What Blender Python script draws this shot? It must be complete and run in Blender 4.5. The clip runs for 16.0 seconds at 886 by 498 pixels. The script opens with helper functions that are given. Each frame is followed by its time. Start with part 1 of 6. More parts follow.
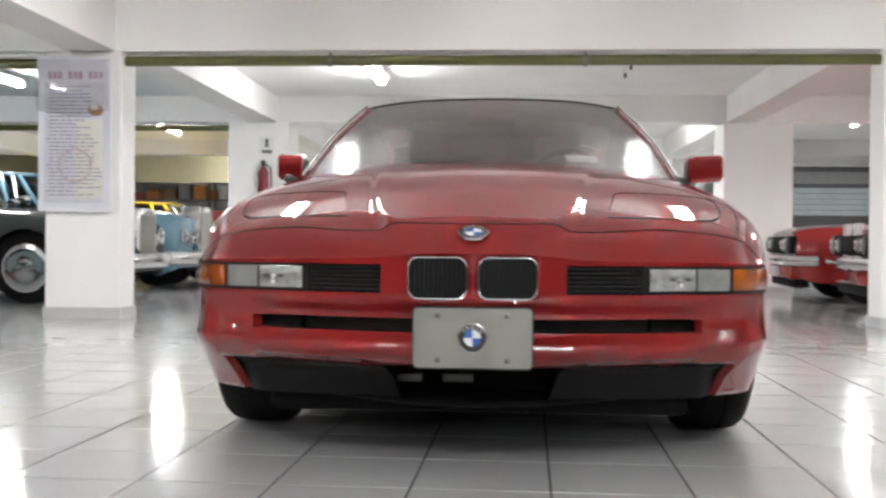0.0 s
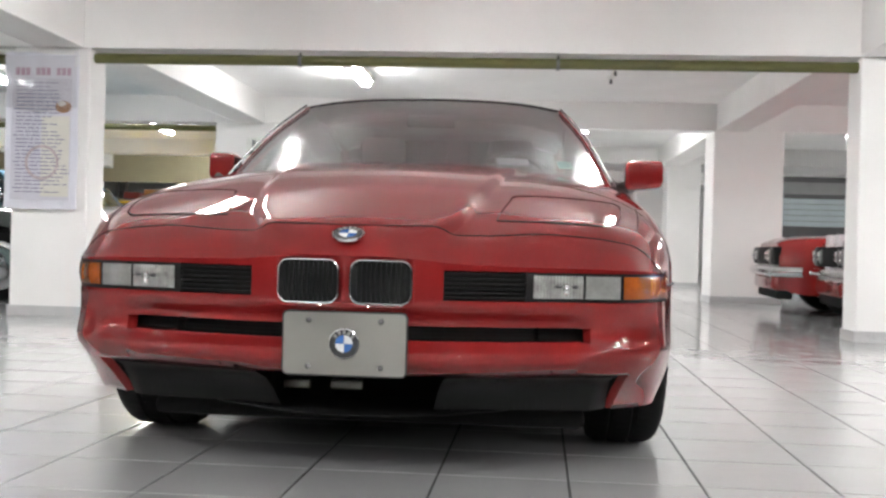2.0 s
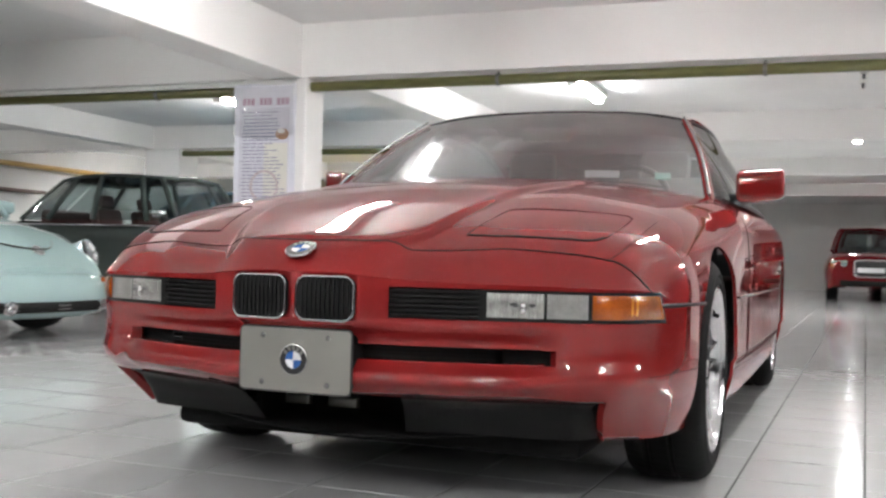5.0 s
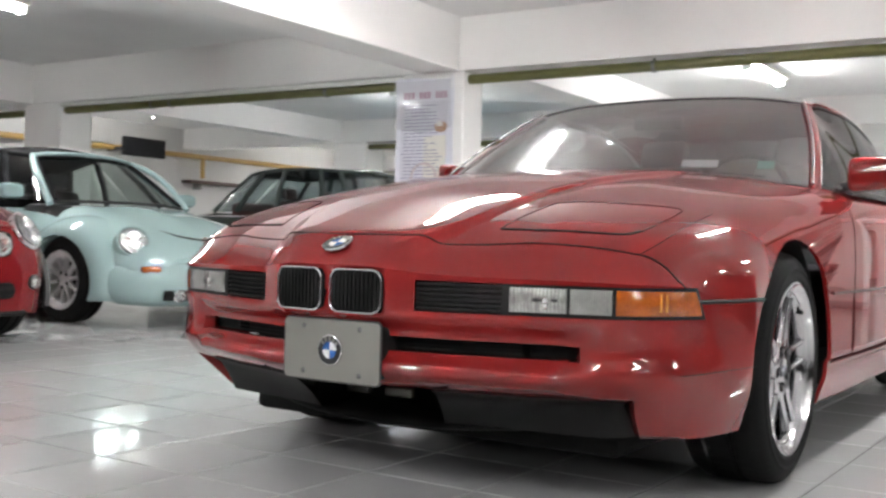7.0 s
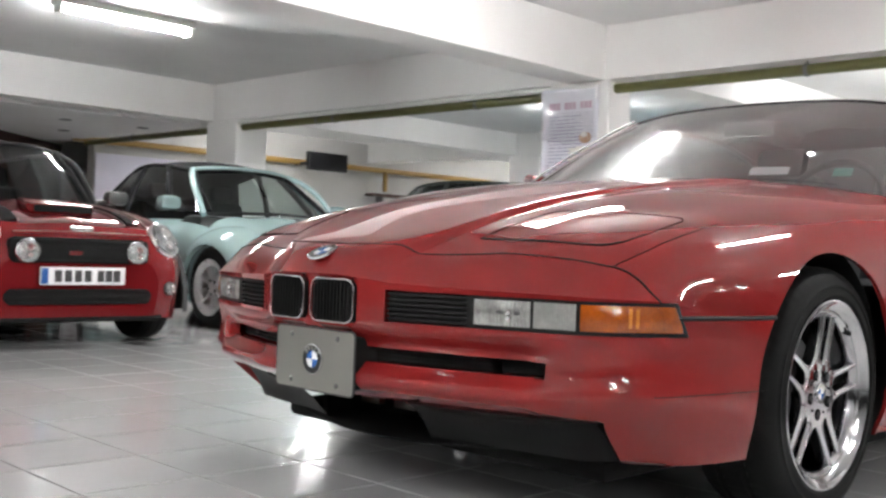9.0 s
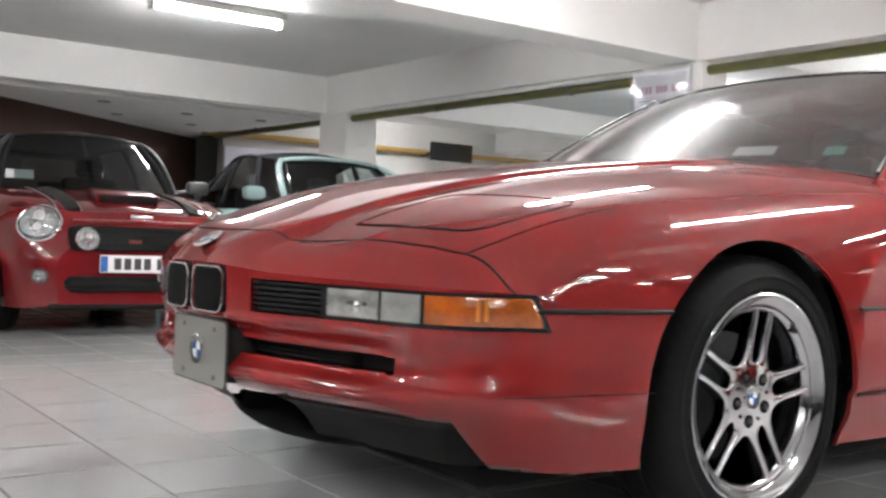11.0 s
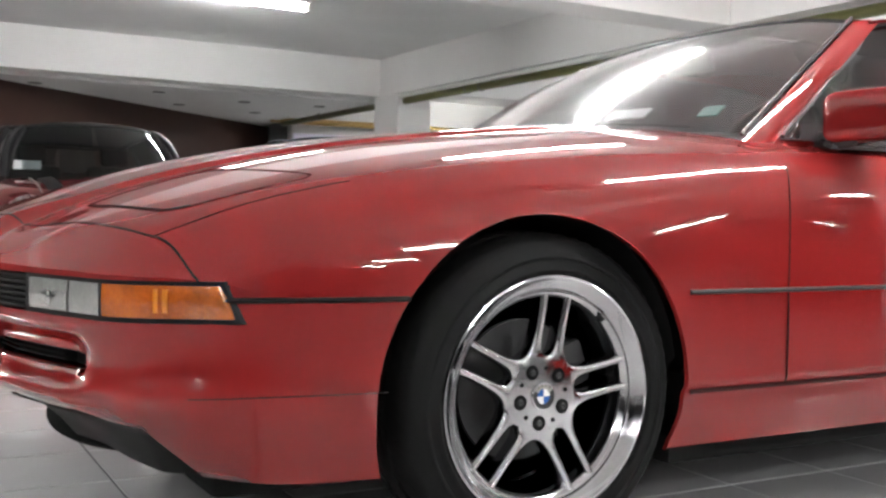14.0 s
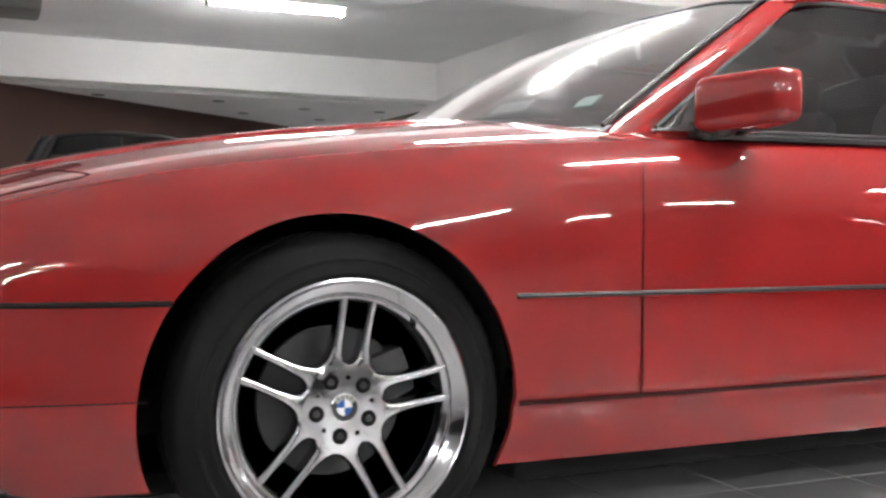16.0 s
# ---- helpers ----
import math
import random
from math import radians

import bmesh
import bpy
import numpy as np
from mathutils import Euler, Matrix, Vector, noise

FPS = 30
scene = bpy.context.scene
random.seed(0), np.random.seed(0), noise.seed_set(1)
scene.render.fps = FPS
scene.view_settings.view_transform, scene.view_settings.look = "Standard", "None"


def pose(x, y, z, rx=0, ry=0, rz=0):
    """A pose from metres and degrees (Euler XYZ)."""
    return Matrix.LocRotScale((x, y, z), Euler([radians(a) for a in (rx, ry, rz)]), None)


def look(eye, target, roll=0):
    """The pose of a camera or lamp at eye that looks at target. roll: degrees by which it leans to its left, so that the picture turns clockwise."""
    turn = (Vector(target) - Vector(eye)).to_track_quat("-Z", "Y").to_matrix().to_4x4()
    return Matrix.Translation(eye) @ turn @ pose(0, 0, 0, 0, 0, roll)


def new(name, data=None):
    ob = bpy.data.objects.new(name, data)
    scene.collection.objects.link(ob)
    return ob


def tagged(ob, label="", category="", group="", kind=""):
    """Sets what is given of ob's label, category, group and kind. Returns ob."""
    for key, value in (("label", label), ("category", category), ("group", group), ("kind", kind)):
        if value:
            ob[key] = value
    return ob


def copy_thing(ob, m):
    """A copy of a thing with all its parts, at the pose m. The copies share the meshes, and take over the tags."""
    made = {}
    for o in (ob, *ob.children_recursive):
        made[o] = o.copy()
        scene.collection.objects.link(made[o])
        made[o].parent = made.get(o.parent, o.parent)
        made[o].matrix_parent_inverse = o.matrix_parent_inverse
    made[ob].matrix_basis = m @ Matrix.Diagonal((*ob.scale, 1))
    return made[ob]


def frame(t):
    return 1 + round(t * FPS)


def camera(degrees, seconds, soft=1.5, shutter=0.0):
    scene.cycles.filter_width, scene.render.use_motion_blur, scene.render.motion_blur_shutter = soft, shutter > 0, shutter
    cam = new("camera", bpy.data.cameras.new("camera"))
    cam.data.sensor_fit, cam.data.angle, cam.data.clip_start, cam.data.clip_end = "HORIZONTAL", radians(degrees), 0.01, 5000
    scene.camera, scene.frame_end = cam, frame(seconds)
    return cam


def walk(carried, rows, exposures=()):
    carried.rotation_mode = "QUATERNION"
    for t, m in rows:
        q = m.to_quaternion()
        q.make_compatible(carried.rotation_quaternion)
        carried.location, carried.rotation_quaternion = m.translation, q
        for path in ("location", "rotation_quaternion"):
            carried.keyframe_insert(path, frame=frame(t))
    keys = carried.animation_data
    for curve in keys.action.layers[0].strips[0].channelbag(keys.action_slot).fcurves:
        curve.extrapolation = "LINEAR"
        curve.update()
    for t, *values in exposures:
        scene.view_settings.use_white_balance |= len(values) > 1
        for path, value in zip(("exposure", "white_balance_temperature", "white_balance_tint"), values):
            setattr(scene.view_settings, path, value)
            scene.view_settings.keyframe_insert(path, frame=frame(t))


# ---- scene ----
cam = camera(46.5, 16.0, soft=2.6, shutter=0.5)
PATH = [
    (0, (0.095, -2.653, 0.642), (-0.035, -0.657, 0.628), 0.5),
    (0.5, (0.155, -2.628, 0.644), (0.118, -0.628, 0.617), 0.4),
    (1, (0.225, -2.606, 0.643), (0.23, -0.606, 0.614), 0.9),
    (1.5, (0.328, -2.57, 0.642), (0.283, -0.57, 0.622), 1.6),
    (2, (0.43, -2.518, 0.64), (0.278, -0.524, 0.636), 1.5),
    (2.5, (0.551, -2.471, 0.644), (0.361, -0.48, 0.652), 1.4),
    (3, (0.67, -2.432, 0.649), (0.366, -0.455, 0.66), 1.4),
    (3.5, (0.8, -2.384, 0.65), (0.303, -0.447, 0.664), 1.3),
    (4, (0.931, -2.333, 0.654), (0.366, -0.415, 0.663), 1.8),
    (4.2, (1.008, -2.301, 0.65), (0.417, -0.39, 0.666), 1.9),
    (6.3, (1.509, -2.128, 0.67), (0.561, -0.367, 0.681), 1.2),
    (6.5, (1.553, -2.101, 0.674), (0.577, -0.355, 0.687), 1.4),
    (7, (1.645, -2.041, 0.675), (0.561, -0.36, 0.662), 1.6),
    (7.5, (1.739, -1.951, 0.675), (0.568, -0.329, 0.672), 1.7),
    (8, (1.851, -1.855, 0.679), (0.672, -0.239, 0.688), 1.6),
    (8.5, (1.949, -1.758, 0.681), (0.668, -0.222, 0.69), 1.8),
    (9, (2.045, -1.64, 0.684), (0.647, -0.21, 0.684), 2.1),
    (9.2, (2.083, -1.587, 0.685), (0.647, -0.194, 0.683), 2.3),
    (11.3, (2.416, -0.926, 0.699), (0.807, 0.262, 0.669), 2.1),
    (11.5, (2.447, -0.859, 0.7), (0.848, 0.342, 0.678), 2.1),
    (12, (2.497, -0.71, 0.704), (0.84, 0.41, 0.684), 1.9),
    (12.5, (2.536, -0.552, 0.707), (0.789, 0.422, 0.687), 2.1),
    (13, (2.549, -0.406, 0.707), (0.843, 0.636, 0.661), 0.4),
    (13.5, (2.557, -0.328, 0.709), (0.845, 0.704, 0.642), 1.2),
    (14, (2.58, -0.213, 0.706), (0.848, 0.783, 0.64), 1.0),
    (14.5, (2.612, -0.069, 0.705), (0.779, 0.728, 0.638), 0.4),
    (15, (2.648, 0.086, 0.702), (0.8, 0.847, 0.639), 0.4),
    (15.5, (2.695, 0.24, 0.702), (0.879, 1.076, 0.65), 1.0),
    (16, (2.738, 0.389, 0.701), (0.911, 1.201, 0.643), 0.4),
]
walk(cam, [(t, look(eye, target, roll)) for t, eye, target, roll in PATH], exposures=[(0, 1.28), (4.2, 1.34), (7, 1.36), (9, 1.36), (12.5, 1.42), (16, 1.54)])

# ---- light: the fluorescent tubes of the hall are emitters of their own, the hall is closed ----
world = bpy.data.worlds.new("hall_air")
scene.world = world
world.use_nodes = True
world.node_tree.nodes["Background"].inputs[0].default_value = (0.9, 0.95, 1.0, 1)
world.node_tree.nodes["Background"].inputs[1].default_value = 0.0
TUBE_POWER = 99.0
scene.view_settings.exposure = 0.7


# ---- materials ----
def material(name, color, rough=0.5, metal=0.0, vary=0.06, scale=6.0, fine=90.0, bump=0.0, coat=0.0, spec=0.5, rough_vary=0.06, random=0.0, ribs=0.0):
    """A surface with two scales of variation in colour and gloss, and fine relief."""
    m = bpy.data.materials.new(name)
    m.use_nodes = True
    nt = m.node_tree
    b = nt.nodes["Principled BSDF"]
    b.inputs["Metallic"].default_value = metal
    b.inputs["Specular IOR Level"].default_value = spec
    b.inputs["Coat Weight"].default_value = coat
    b.inputs["Coat Roughness"].default_value = 0.03
    tc = nt.nodes.new("ShaderNodeTexCoord")
    n1 = nt.nodes.new("ShaderNodeTexNoise")
    n1.inputs["Scale"].default_value = scale
    n1.inputs["Detail"].default_value = 5
    n2 = nt.nodes.new("ShaderNodeTexNoise")
    n2.inputs["Scale"].default_value = fine
    n2.inputs["Detail"].default_value = 3
    nt.links.new(tc.outputs["Object"], n1.inputs["Vector"])
    nt.links.new(tc.outputs["Object"], n2.inputs["Vector"])
    mix = nt.nodes.new("ShaderNodeMath")
    mix.operation = "MULTIPLY_ADD"
    mix.inputs[1].default_value = 0.35
    nt.links.new(n2.outputs["Fac"], mix.inputs[0])
    nt.links.new(n1.outputs["Fac"], mix.inputs[2])
    last = mix.outputs[0]
    if random:
        oi = nt.nodes.new("ShaderNodeObjectInfo")
        add = nt.nodes.new("ShaderNodeMath")
        add.operation = "MULTIPLY_ADD"
        add.inputs[1].default_value = random
        nt.links.new(oi.outputs["Random"], add.inputs[0])
        nt.links.new(last, add.inputs[2])
        last = add.outputs[0]
    ramp = nt.nodes.new("ShaderNodeMapRange")
    ramp.inputs["From Min"].default_value = 0.3
    ramp.inputs["From Max"].default_value = 1.0 + random
    ramp.inputs["To Min"].default_value = 1 - vary
    ramp.inputs["To Max"].default_value = 1 + vary
    nt.links.new(last, ramp.inputs["Value"])
    hsv = nt.nodes.new("ShaderNodeHueSaturation")
    hsv.inputs["Color"].default_value = (*color, 1)
    nt.links.new(ramp.outputs[0], hsv.inputs["Value"])
    nt.links.new(hsv.outputs[0], b.inputs["Base Color"])
    r = nt.nodes.new("ShaderNodeMapRange")
    r.inputs["From Min"].default_value = 0.3
    r.inputs["From Max"].default_value = 1.0
    r.inputs["To Min"].default_value = max(0.0, rough - rough_vary)
    r.inputs["To Max"].default_value = rough + rough_vary
    nt.links.new(mix.outputs[0], r.inputs["Value"])
    nt.links.new(r.outputs[0], b.inputs["Roughness"])
    if ribs:
        wave = nt.nodes.new("ShaderNodeTexWave")
        wave.inputs["Scale"].default_value = ribs
        nt.links.new(tc.outputs["Object"], wave.inputs["Vector"])
        bp = nt.nodes.new("ShaderNodeBump")
        bp.inputs["Strength"].default_value = 0.8
        bp.inputs["Distance"].default_value = 0.002
        nt.links.new(wave.outputs["Fac"], bp.inputs["Height"])
        nt.links.new(bp.outputs[0], b.inputs["Normal"])
    elif bump:
        bp = nt.nodes.new("ShaderNodeBump")
        bp.inputs["Strength"].default_value = bump
        bp.inputs["Distance"].default_value = 0.002
        nt.links.new(n2.outputs["Fac"], bp.inputs["Height"])
        nt.links.new(bp.outputs[0], b.inputs["Normal"])
    return m


def glass(name, tint=(0.75, 0.8, 0.8), opacity=0.25, gloss=0.5, film=0.02, haze_share=0.0):
    """A tinted pane: partly clear, its mirror image growing towards a grazing view."""
    m = bpy.data.materials.new(name)
    m.use_nodes = True
    nt = m.node_tree
    nt.nodes.remove(nt.nodes["Principled BSDF"])
    out = nt.nodes["Material Output"]
    clear = nt.nodes.new("ShaderNodeBsdfTransparent")
    clear.inputs[0].default_value = (*[c * (1 - opacity) for c in tint], 1)
    shine = nt.nodes.new("ShaderNodeBsdfGlossy")
    shine.inputs["Roughness"].default_value = film
    lw = nt.nodes.new("ShaderNodeLayerWeight")
    lw.inputs["Blend"].default_value = 0.5
    pw = nt.nodes.new("ShaderNodeMath")
    pw.operation = "POWER"
    pw.inputs[1].default_value = 4.0
    nt.links.new(lw.outputs["Facing"], pw.inputs[0])
    fr = nt.nodes.new("ShaderNodeMath")
    fr.operation = "MULTIPLY_ADD"
    head_on = (gloss / (2.0 + gloss)) ** 2
    fr.inputs[1].default_value = 1.0 - head_on
    fr.inputs[2].default_value = head_on
    nt.links.new(pw.outputs[0], fr.inputs[0])
    mx = nt.nodes.new("ShaderNodeMixShader")
    nt.links.new(fr.outputs[0], mx.inputs[0])
    nt.links.new(clear.outputs[0], mx.inputs[1])
    nt.links.new(shine.outputs[0], mx.inputs[2])
    # an even grey haze lifts the pane, standing in for reflected light
    if haze_share:
        haze = nt.nodes.new("ShaderNodeBsdfDiffuse")
        haze.inputs[0].default_value = (0.5, 0.5, 0.5, 1)
        both = nt.nodes.new("ShaderNodeMixShader")
        both.inputs[0].default_value = haze_share
        nt.links.new(mx.outputs[0], both.inputs[1])
        nt.links.new(haze.outputs[0], both.inputs[2])
        nt.links.new(both.outputs[0], out.inputs[0])
    else:
        nt.links.new(mx.outputs[0], out.inputs[0])
    return m


def glow(name, color, strength):
    m = bpy.data.materials.new(name)
    m.use_nodes = True
    b = m.node_tree.nodes["Principled BSDF"]
    b.inputs["Base Color"].default_value = (0.9, 0.9, 0.9, 1)
    b.inputs["Emission Color"].default_value = (*color, 1)
    b.inputs["Emission Strength"].default_value = strength
    return m


PLASTER = material("white_plaster", (0.84, 0.83, 0.815), 0.75, vary=0.055, scale=1.2, fine=60, bump=0.15)
CEILING = material("ceiling_plaster", (0.83, 0.83, 0.82), 0.8, vary=0.09, scale=0.9, fine=50, bump=0.15)
SKIRT = material("skirting_tile", (0.52, 0.52, 0.52), 0.3, vary=0.08)
TILE = material("glazed_floor_tile", (0.50, 0.495, 0.495), 0.12, vary=0.035, scale=3.0, fine=11, rough_vary=0.04, spec=0.6, random=0.25, coat=0.12, bump=0.22)
GROUT = material("grey_grout", (0.05, 0.05, 0.05), 0.85, vary=0.15)
BROWN = material("brown_panelling", (0.052, 0.022, 0.015), 0.6, vary=0.2, scale=2.0)
CLOSING_DARK = material("unseen_wall_dark_grey", (0.09, 0.085, 0.085), 0.6, vary=0.08, scale=1.5)
DULL_WHITE = material("dull_white_wall_paint", (0.52, 0.515, 0.5), 0.75, vary=0.12, scale=0.8, fine=30, bump=0.15)
OLIVE = material("olive_wall_paint", (0.34, 0.31, 0.2), 0.7, vary=0.06)
PIPE_GREEN = material("olive_painted_pipe", (0.11, 0.11, 0.035), 0.35, vary=0.15, fine=30)
PIPE_YELLOW = material("yellow_painted_pipe", (0.34, 0.21, 0.06), 0.4, vary=0.12)
PIPE_WHITE = material("white_painted_pipe", (0.75, 0.76, 0.72), 0.35)
RED = material("red_car_paint", (0.182, 0.0122, 0.0122), 0.4, spec=0.0, vary=0.012, scale=2, fine=700, coat=1.0, rough_vary=0.0)
BLACK = material("black_plastic", (0.018, 0.018, 0.019), 0.42, vary=0.15)
GRILLE = material("grille_plastic", (0.005, 0.005, 0.005), 0.6, spec=0.2, vary=0.1)
SATIN_STRIP = material("satin_black_rubber", (0.010, 0.010, 0.010), 0.42, spec=0.3, vary=0.3, fine=90)
DAMP = material("grey_bumper_plastic", (0.009, 0.0088, 0.0088), 0.55, spec=0.12, vary=0.2, fine=200, bump=0.1)
GROOVE = material("shaded_red_groove", (0.030, 0.005, 0.005), 0.7, spec=0.1)
MATT = material("matt_black", (0.013, 0.013, 0.013), 0.85, spec=0.06, vary=0.2)
RUBBER = material("tyre_rubber", (0.010, 0.010, 0.010), 0.7, spec=0.06, vary=0.2, fine=160, bump=0.2)
TRIM = material("dark_trim", (0.035, 0.035, 0.036), 0.38, vary=0.1)
CHROME = material("polished_metal", (0.72, 0.72, 0.73), 0.11, metal=1.0, vary=0.03, rough_vary=0.04)
WHEEL_METAL = material("polished_wheel_metal", (0.44, 0.44, 0.45), 0.08, metal=1.0, vary=0.08, scale=14, rough_vary=0.05, fine=220, bump=0.04)
DISC = material("dark_brake_steel", (0.055, 0.055, 0.056), 0.55, metal=0.5, vary=0.3, scale=18)
STEEL = material("brushed_steel", (0.33, 0.325, 0.30), 0.36, metal=0.85, vary=0.06, fine=220)
DULL = material("dull_grey_metal", (0.17, 0.17, 0.17), 0.5, metal=0.6, vary=0.15)
LENS = material("clear_ribbed_lens", (0.24, 0.24, 0.23), 0.12, vary=0.3, scale=22, fine=120, ribs=60, coat=0.8)
LENS_BRIGHT = material("clear_headlamp_lens", (0.40, 0.40, 0.385), 0.16, metal=0.6, vary=0.45, scale=34, fine=90, ribs=38, coat=0.9)
REFLECTOR = material("lamp_reflector", (0.85, 0.85, 0.85), 0.12, metal=1.0, vary=0.2, scale=25, fine=140, bump=0.8)
AMBER = material("amber_lens", (0.27, 0.055, 0.002), 0.14, vary=0.5, scale=17, fine=150, bump=0.2, coat=0.7)
AMBER_DARK = material("amber_shadow_rib", (0.28, 0.06, 0.004), 0.2, coat=0.6)
AMBER_HOT = material("amber_bulb_glow", (0.50, 0.15, 0.01), 0.14, vary=0.2, scale=30, coat=0.6)
BLUE = material("blue_enamel", (0.03, 0.11, 0.34), 0.25, coat=0.5)
WHITE = material("white_enamel", (0.75, 0.75, 0.76), 0.25, coat=0.5)
SEAT = material("grey_leather", (0.2, 0.2, 0.2), 0.5, vary=0.15, bump=0.2)
WINDSCREEN = glass("windscreen_glass", (0.54, 0.57, 0.57), 0.38, 1.0, 0.12, 0.02)
GLASS_CLEAR = glass("clear_car_glass", (0.66, 0.72, 0.70), 0.05, 0.5)
SIDEGLASS = glass("dark_side_glass", (0.22, 0.23, 0.24), 0.35, 0.45)
GLASS = glass("car_glass", (0.55, 0.62, 0.62), 0.2, 0.55)
TUBE = glow("fluorescent_tube", (0.975, 0.975, 0.975), TUBE_POWER)
PAPER = material("banner_film", (0.70, 0.70, 0.76), 0.3, vary=0.06, scale=5, coat=0.4)
INK = material("indigo_print", (0.20, 0.195, 0.30), 0.5)
INK_RED = material("faded_red_print", (0.45, 0.27, 0.36), 0.5)


# ---- building blocks ----
def finish(bm, name, mat, smooth=True, angle=35):
    """A mesh object's data out of a bmesh, in one material or several."""
    me = bpy.data.meshes.new(name)
    bmesh.ops.recalc_face_normals(bm, faces=bm.faces)
    bm.to_mesh(me)
    bm.free()
    for one in mat if isinstance(mat, (list, tuple)) else (mat,):
        me.materials.append(one)
    if smooth:
        for p in me.polygons:
            p.use_smooth = True
        me.set_sharp_from_angle(angle=radians(angle))
    return me


def thing(name, label, category, m=None, group="", kind=""):
    ob = new(name)
    ob.empty_display_size = 0.1
    ob.matrix_world = m or Matrix()
    return tagged(ob, label, category, group, kind)


def part(name, bm, mat, parent, label="", smooth=True, m=None, angle=35):
    ob = new(name, finish(bm, name, mat, smooth, angle))
    ob.parent = parent
    if m is not None:
        ob.matrix_local = m
    return tagged(ob, label)


def solid(name, bm, mat, label="", category="", kind="", smooth=False, m=None, group=""):
    ob = new(name, finish(bm, name, mat, smooth))
    if m is not None:
        ob.matrix_world = m
    return tagged(ob, label, category, group, kind)


def box(bm, x0, x1, y0, y1, z0, z1, bevel=0.0, mat=0, m=None):
    r = bmesh.ops.create_cube(bm, size=1, matrix=Matrix.Translation(((x0 + x1) / 2, (y0 + y1) / 2, (z0 + z1) / 2)) @ Matrix.Diagonal((x1 - x0, y1 - y0, z1 - z0, 1)))
    vs = r["verts"]
    if bevel:
        es = list({e for v in vs for e in v.link_edges})
        b = bmesh.ops.bevel(bm, geom=es, offset=bevel, segments=2, affect="EDGES", profile=0.5)
        vs = list({v for f in b["faces"] for v in f.verts} | {v for v in vs if v.is_valid})
    fs = {f for v in vs if v.is_valid for f in v.link_faces}
    for f in fs:
        f.material_index = mat
    if m is not None:
        bmesh.ops.transform(bm, matrix=m, verts=list({v for f in fs for v in f.verts}))
    return bm


def B(*a, **k):
    return box(bmesh.new(), *a, **k)


def tube_along(bm, pts, radius, sides=10, close=False, flat=1.0, mat=0):
    """A tube along points; radius is one number or one a point. flat squeezes it along the second axis."""
    pts = [Vector(p) for p in pts]
    n = len(pts)
    rings = []
    ref = None
    for i, p in enumerate(pts):
        a = pts[(i - 1) % n] if (close or i) else p
        c = pts[(i + 1) % n] if (close or i < n - 1) else p
        d = (c - a).normalized()
        if ref is None:
            ref = Vector((0, 0, 1)) if abs(d.z) < 0.9 else Vector((1, 0, 0))
        s = d.cross(ref).normalized()
        ref = s.cross(d).normalized()
        r = radius[i] if isinstance(radius, (list, tuple)) else radius
        rings.append([bm.verts.new(p + s * math.cos(k * math.tau / sides) * r + ref * math.sin(k * math.tau / sides) * r * flat) for k in range(sides)])
    for i in range(n if close else n - 1):
        a, b = rings[i], rings[(i + 1) % n]
        for k in range(sides):
            bm.faces.new((a[k], a[(k + 1) % sides], b[(k + 1) % sides], b[k])).material_index = mat
    if not close:
        for ring in (rings[0], rings[-1]):
            bm.faces.new(ring).material_index = mat
    return bm


def lathe(bm, profile, sides=48, axis="x", centre=(0, 0, 0), mat=0, close=False, caps=True):
    """Turns a profile of (along the axis, radius) round the axis."""
    rings = []
    for a, r in profile:
        ring = []
        for k in range(sides):
            c, s = math.cos(k * math.tau / sides) * r, math.sin(k * math.tau / sides) * r
            v = {"x": (a, c, s), "y": (s, a, c), "z": (c, s, a)}[axis]
            ring.append(bm.verts.new(Vector(v) + Vector(centre)))
        rings.append(ring)
    pairs = list(zip(rings, rings[1:])) + ([(rings[-1], rings[0])] if close else [])
    for a, b in pairs:
        for k in range(sides):
            bm.faces.new((a[k], a[(k + 1) % sides], b[(k + 1) % sides], b[k])).material_index = mat
    if not close and caps:
        for ring, (_, r) in ((rings[0], profile[0]), (rings[-1], profile[-1])):
            if r > 1e-4:
                bm.faces.new(ring).material_index = mat
    return bm


def spline(pts, count):
    """A smooth curve (natural cubic, by chord length) through rows of numbers; count is points a span, or a list a span."""
    p = np.array(pts, float)
    n = len(p)
    if n == 2:
        return p[0] + (p[1] - p[0]) * np.linspace(0, 1, (count if isinstance(count, int) else count[0]) + 1)[:, None]
    t = np.r_[0, np.cumsum(np.maximum(np.linalg.norm(np.diff(p, axis=0), axis=1), 1e-6) ** 0.75)]
    return natural(t, p, count)


def natural(t, p, count):
    n = len(p)
    h = np.diff(t)
    a = np.zeros((n, n))
    b = np.zeros((n,) + p.shape[1:])
    a[0, 0] = a[-1, -1] = 1
    for i in range(1, n - 1):
        a[i, i - 1 : i + 2] = h[i - 1], 2 * (h[i - 1] + h[i]), h[i]
        b[i] = 6 * ((p[i + 1] - p[i]) / h[i] - (p[i] - p[i - 1]) / h[i - 1])
    m = np.linalg.solve(a, b.reshape(n, -1)).reshape(b.shape)
    out = []
    for i in range(n - 1):
        c = count if isinstance(count, int) else count[i]
        for s in np.arange(c) / c:
            u, v = (1 - s) * h[i], s * h[i]
            out.append(m[i] * u**3 / (6 * h[i]) + m[i + 1] * v**3 / (6 * h[i]) + (p[i] / h[i] - m[i] * h[i] / 6) * u + (p[i + 1] / h[i] - m[i + 1] * h[i] / 6) * v)
    out.append(p[-1])
    return np.array(out)


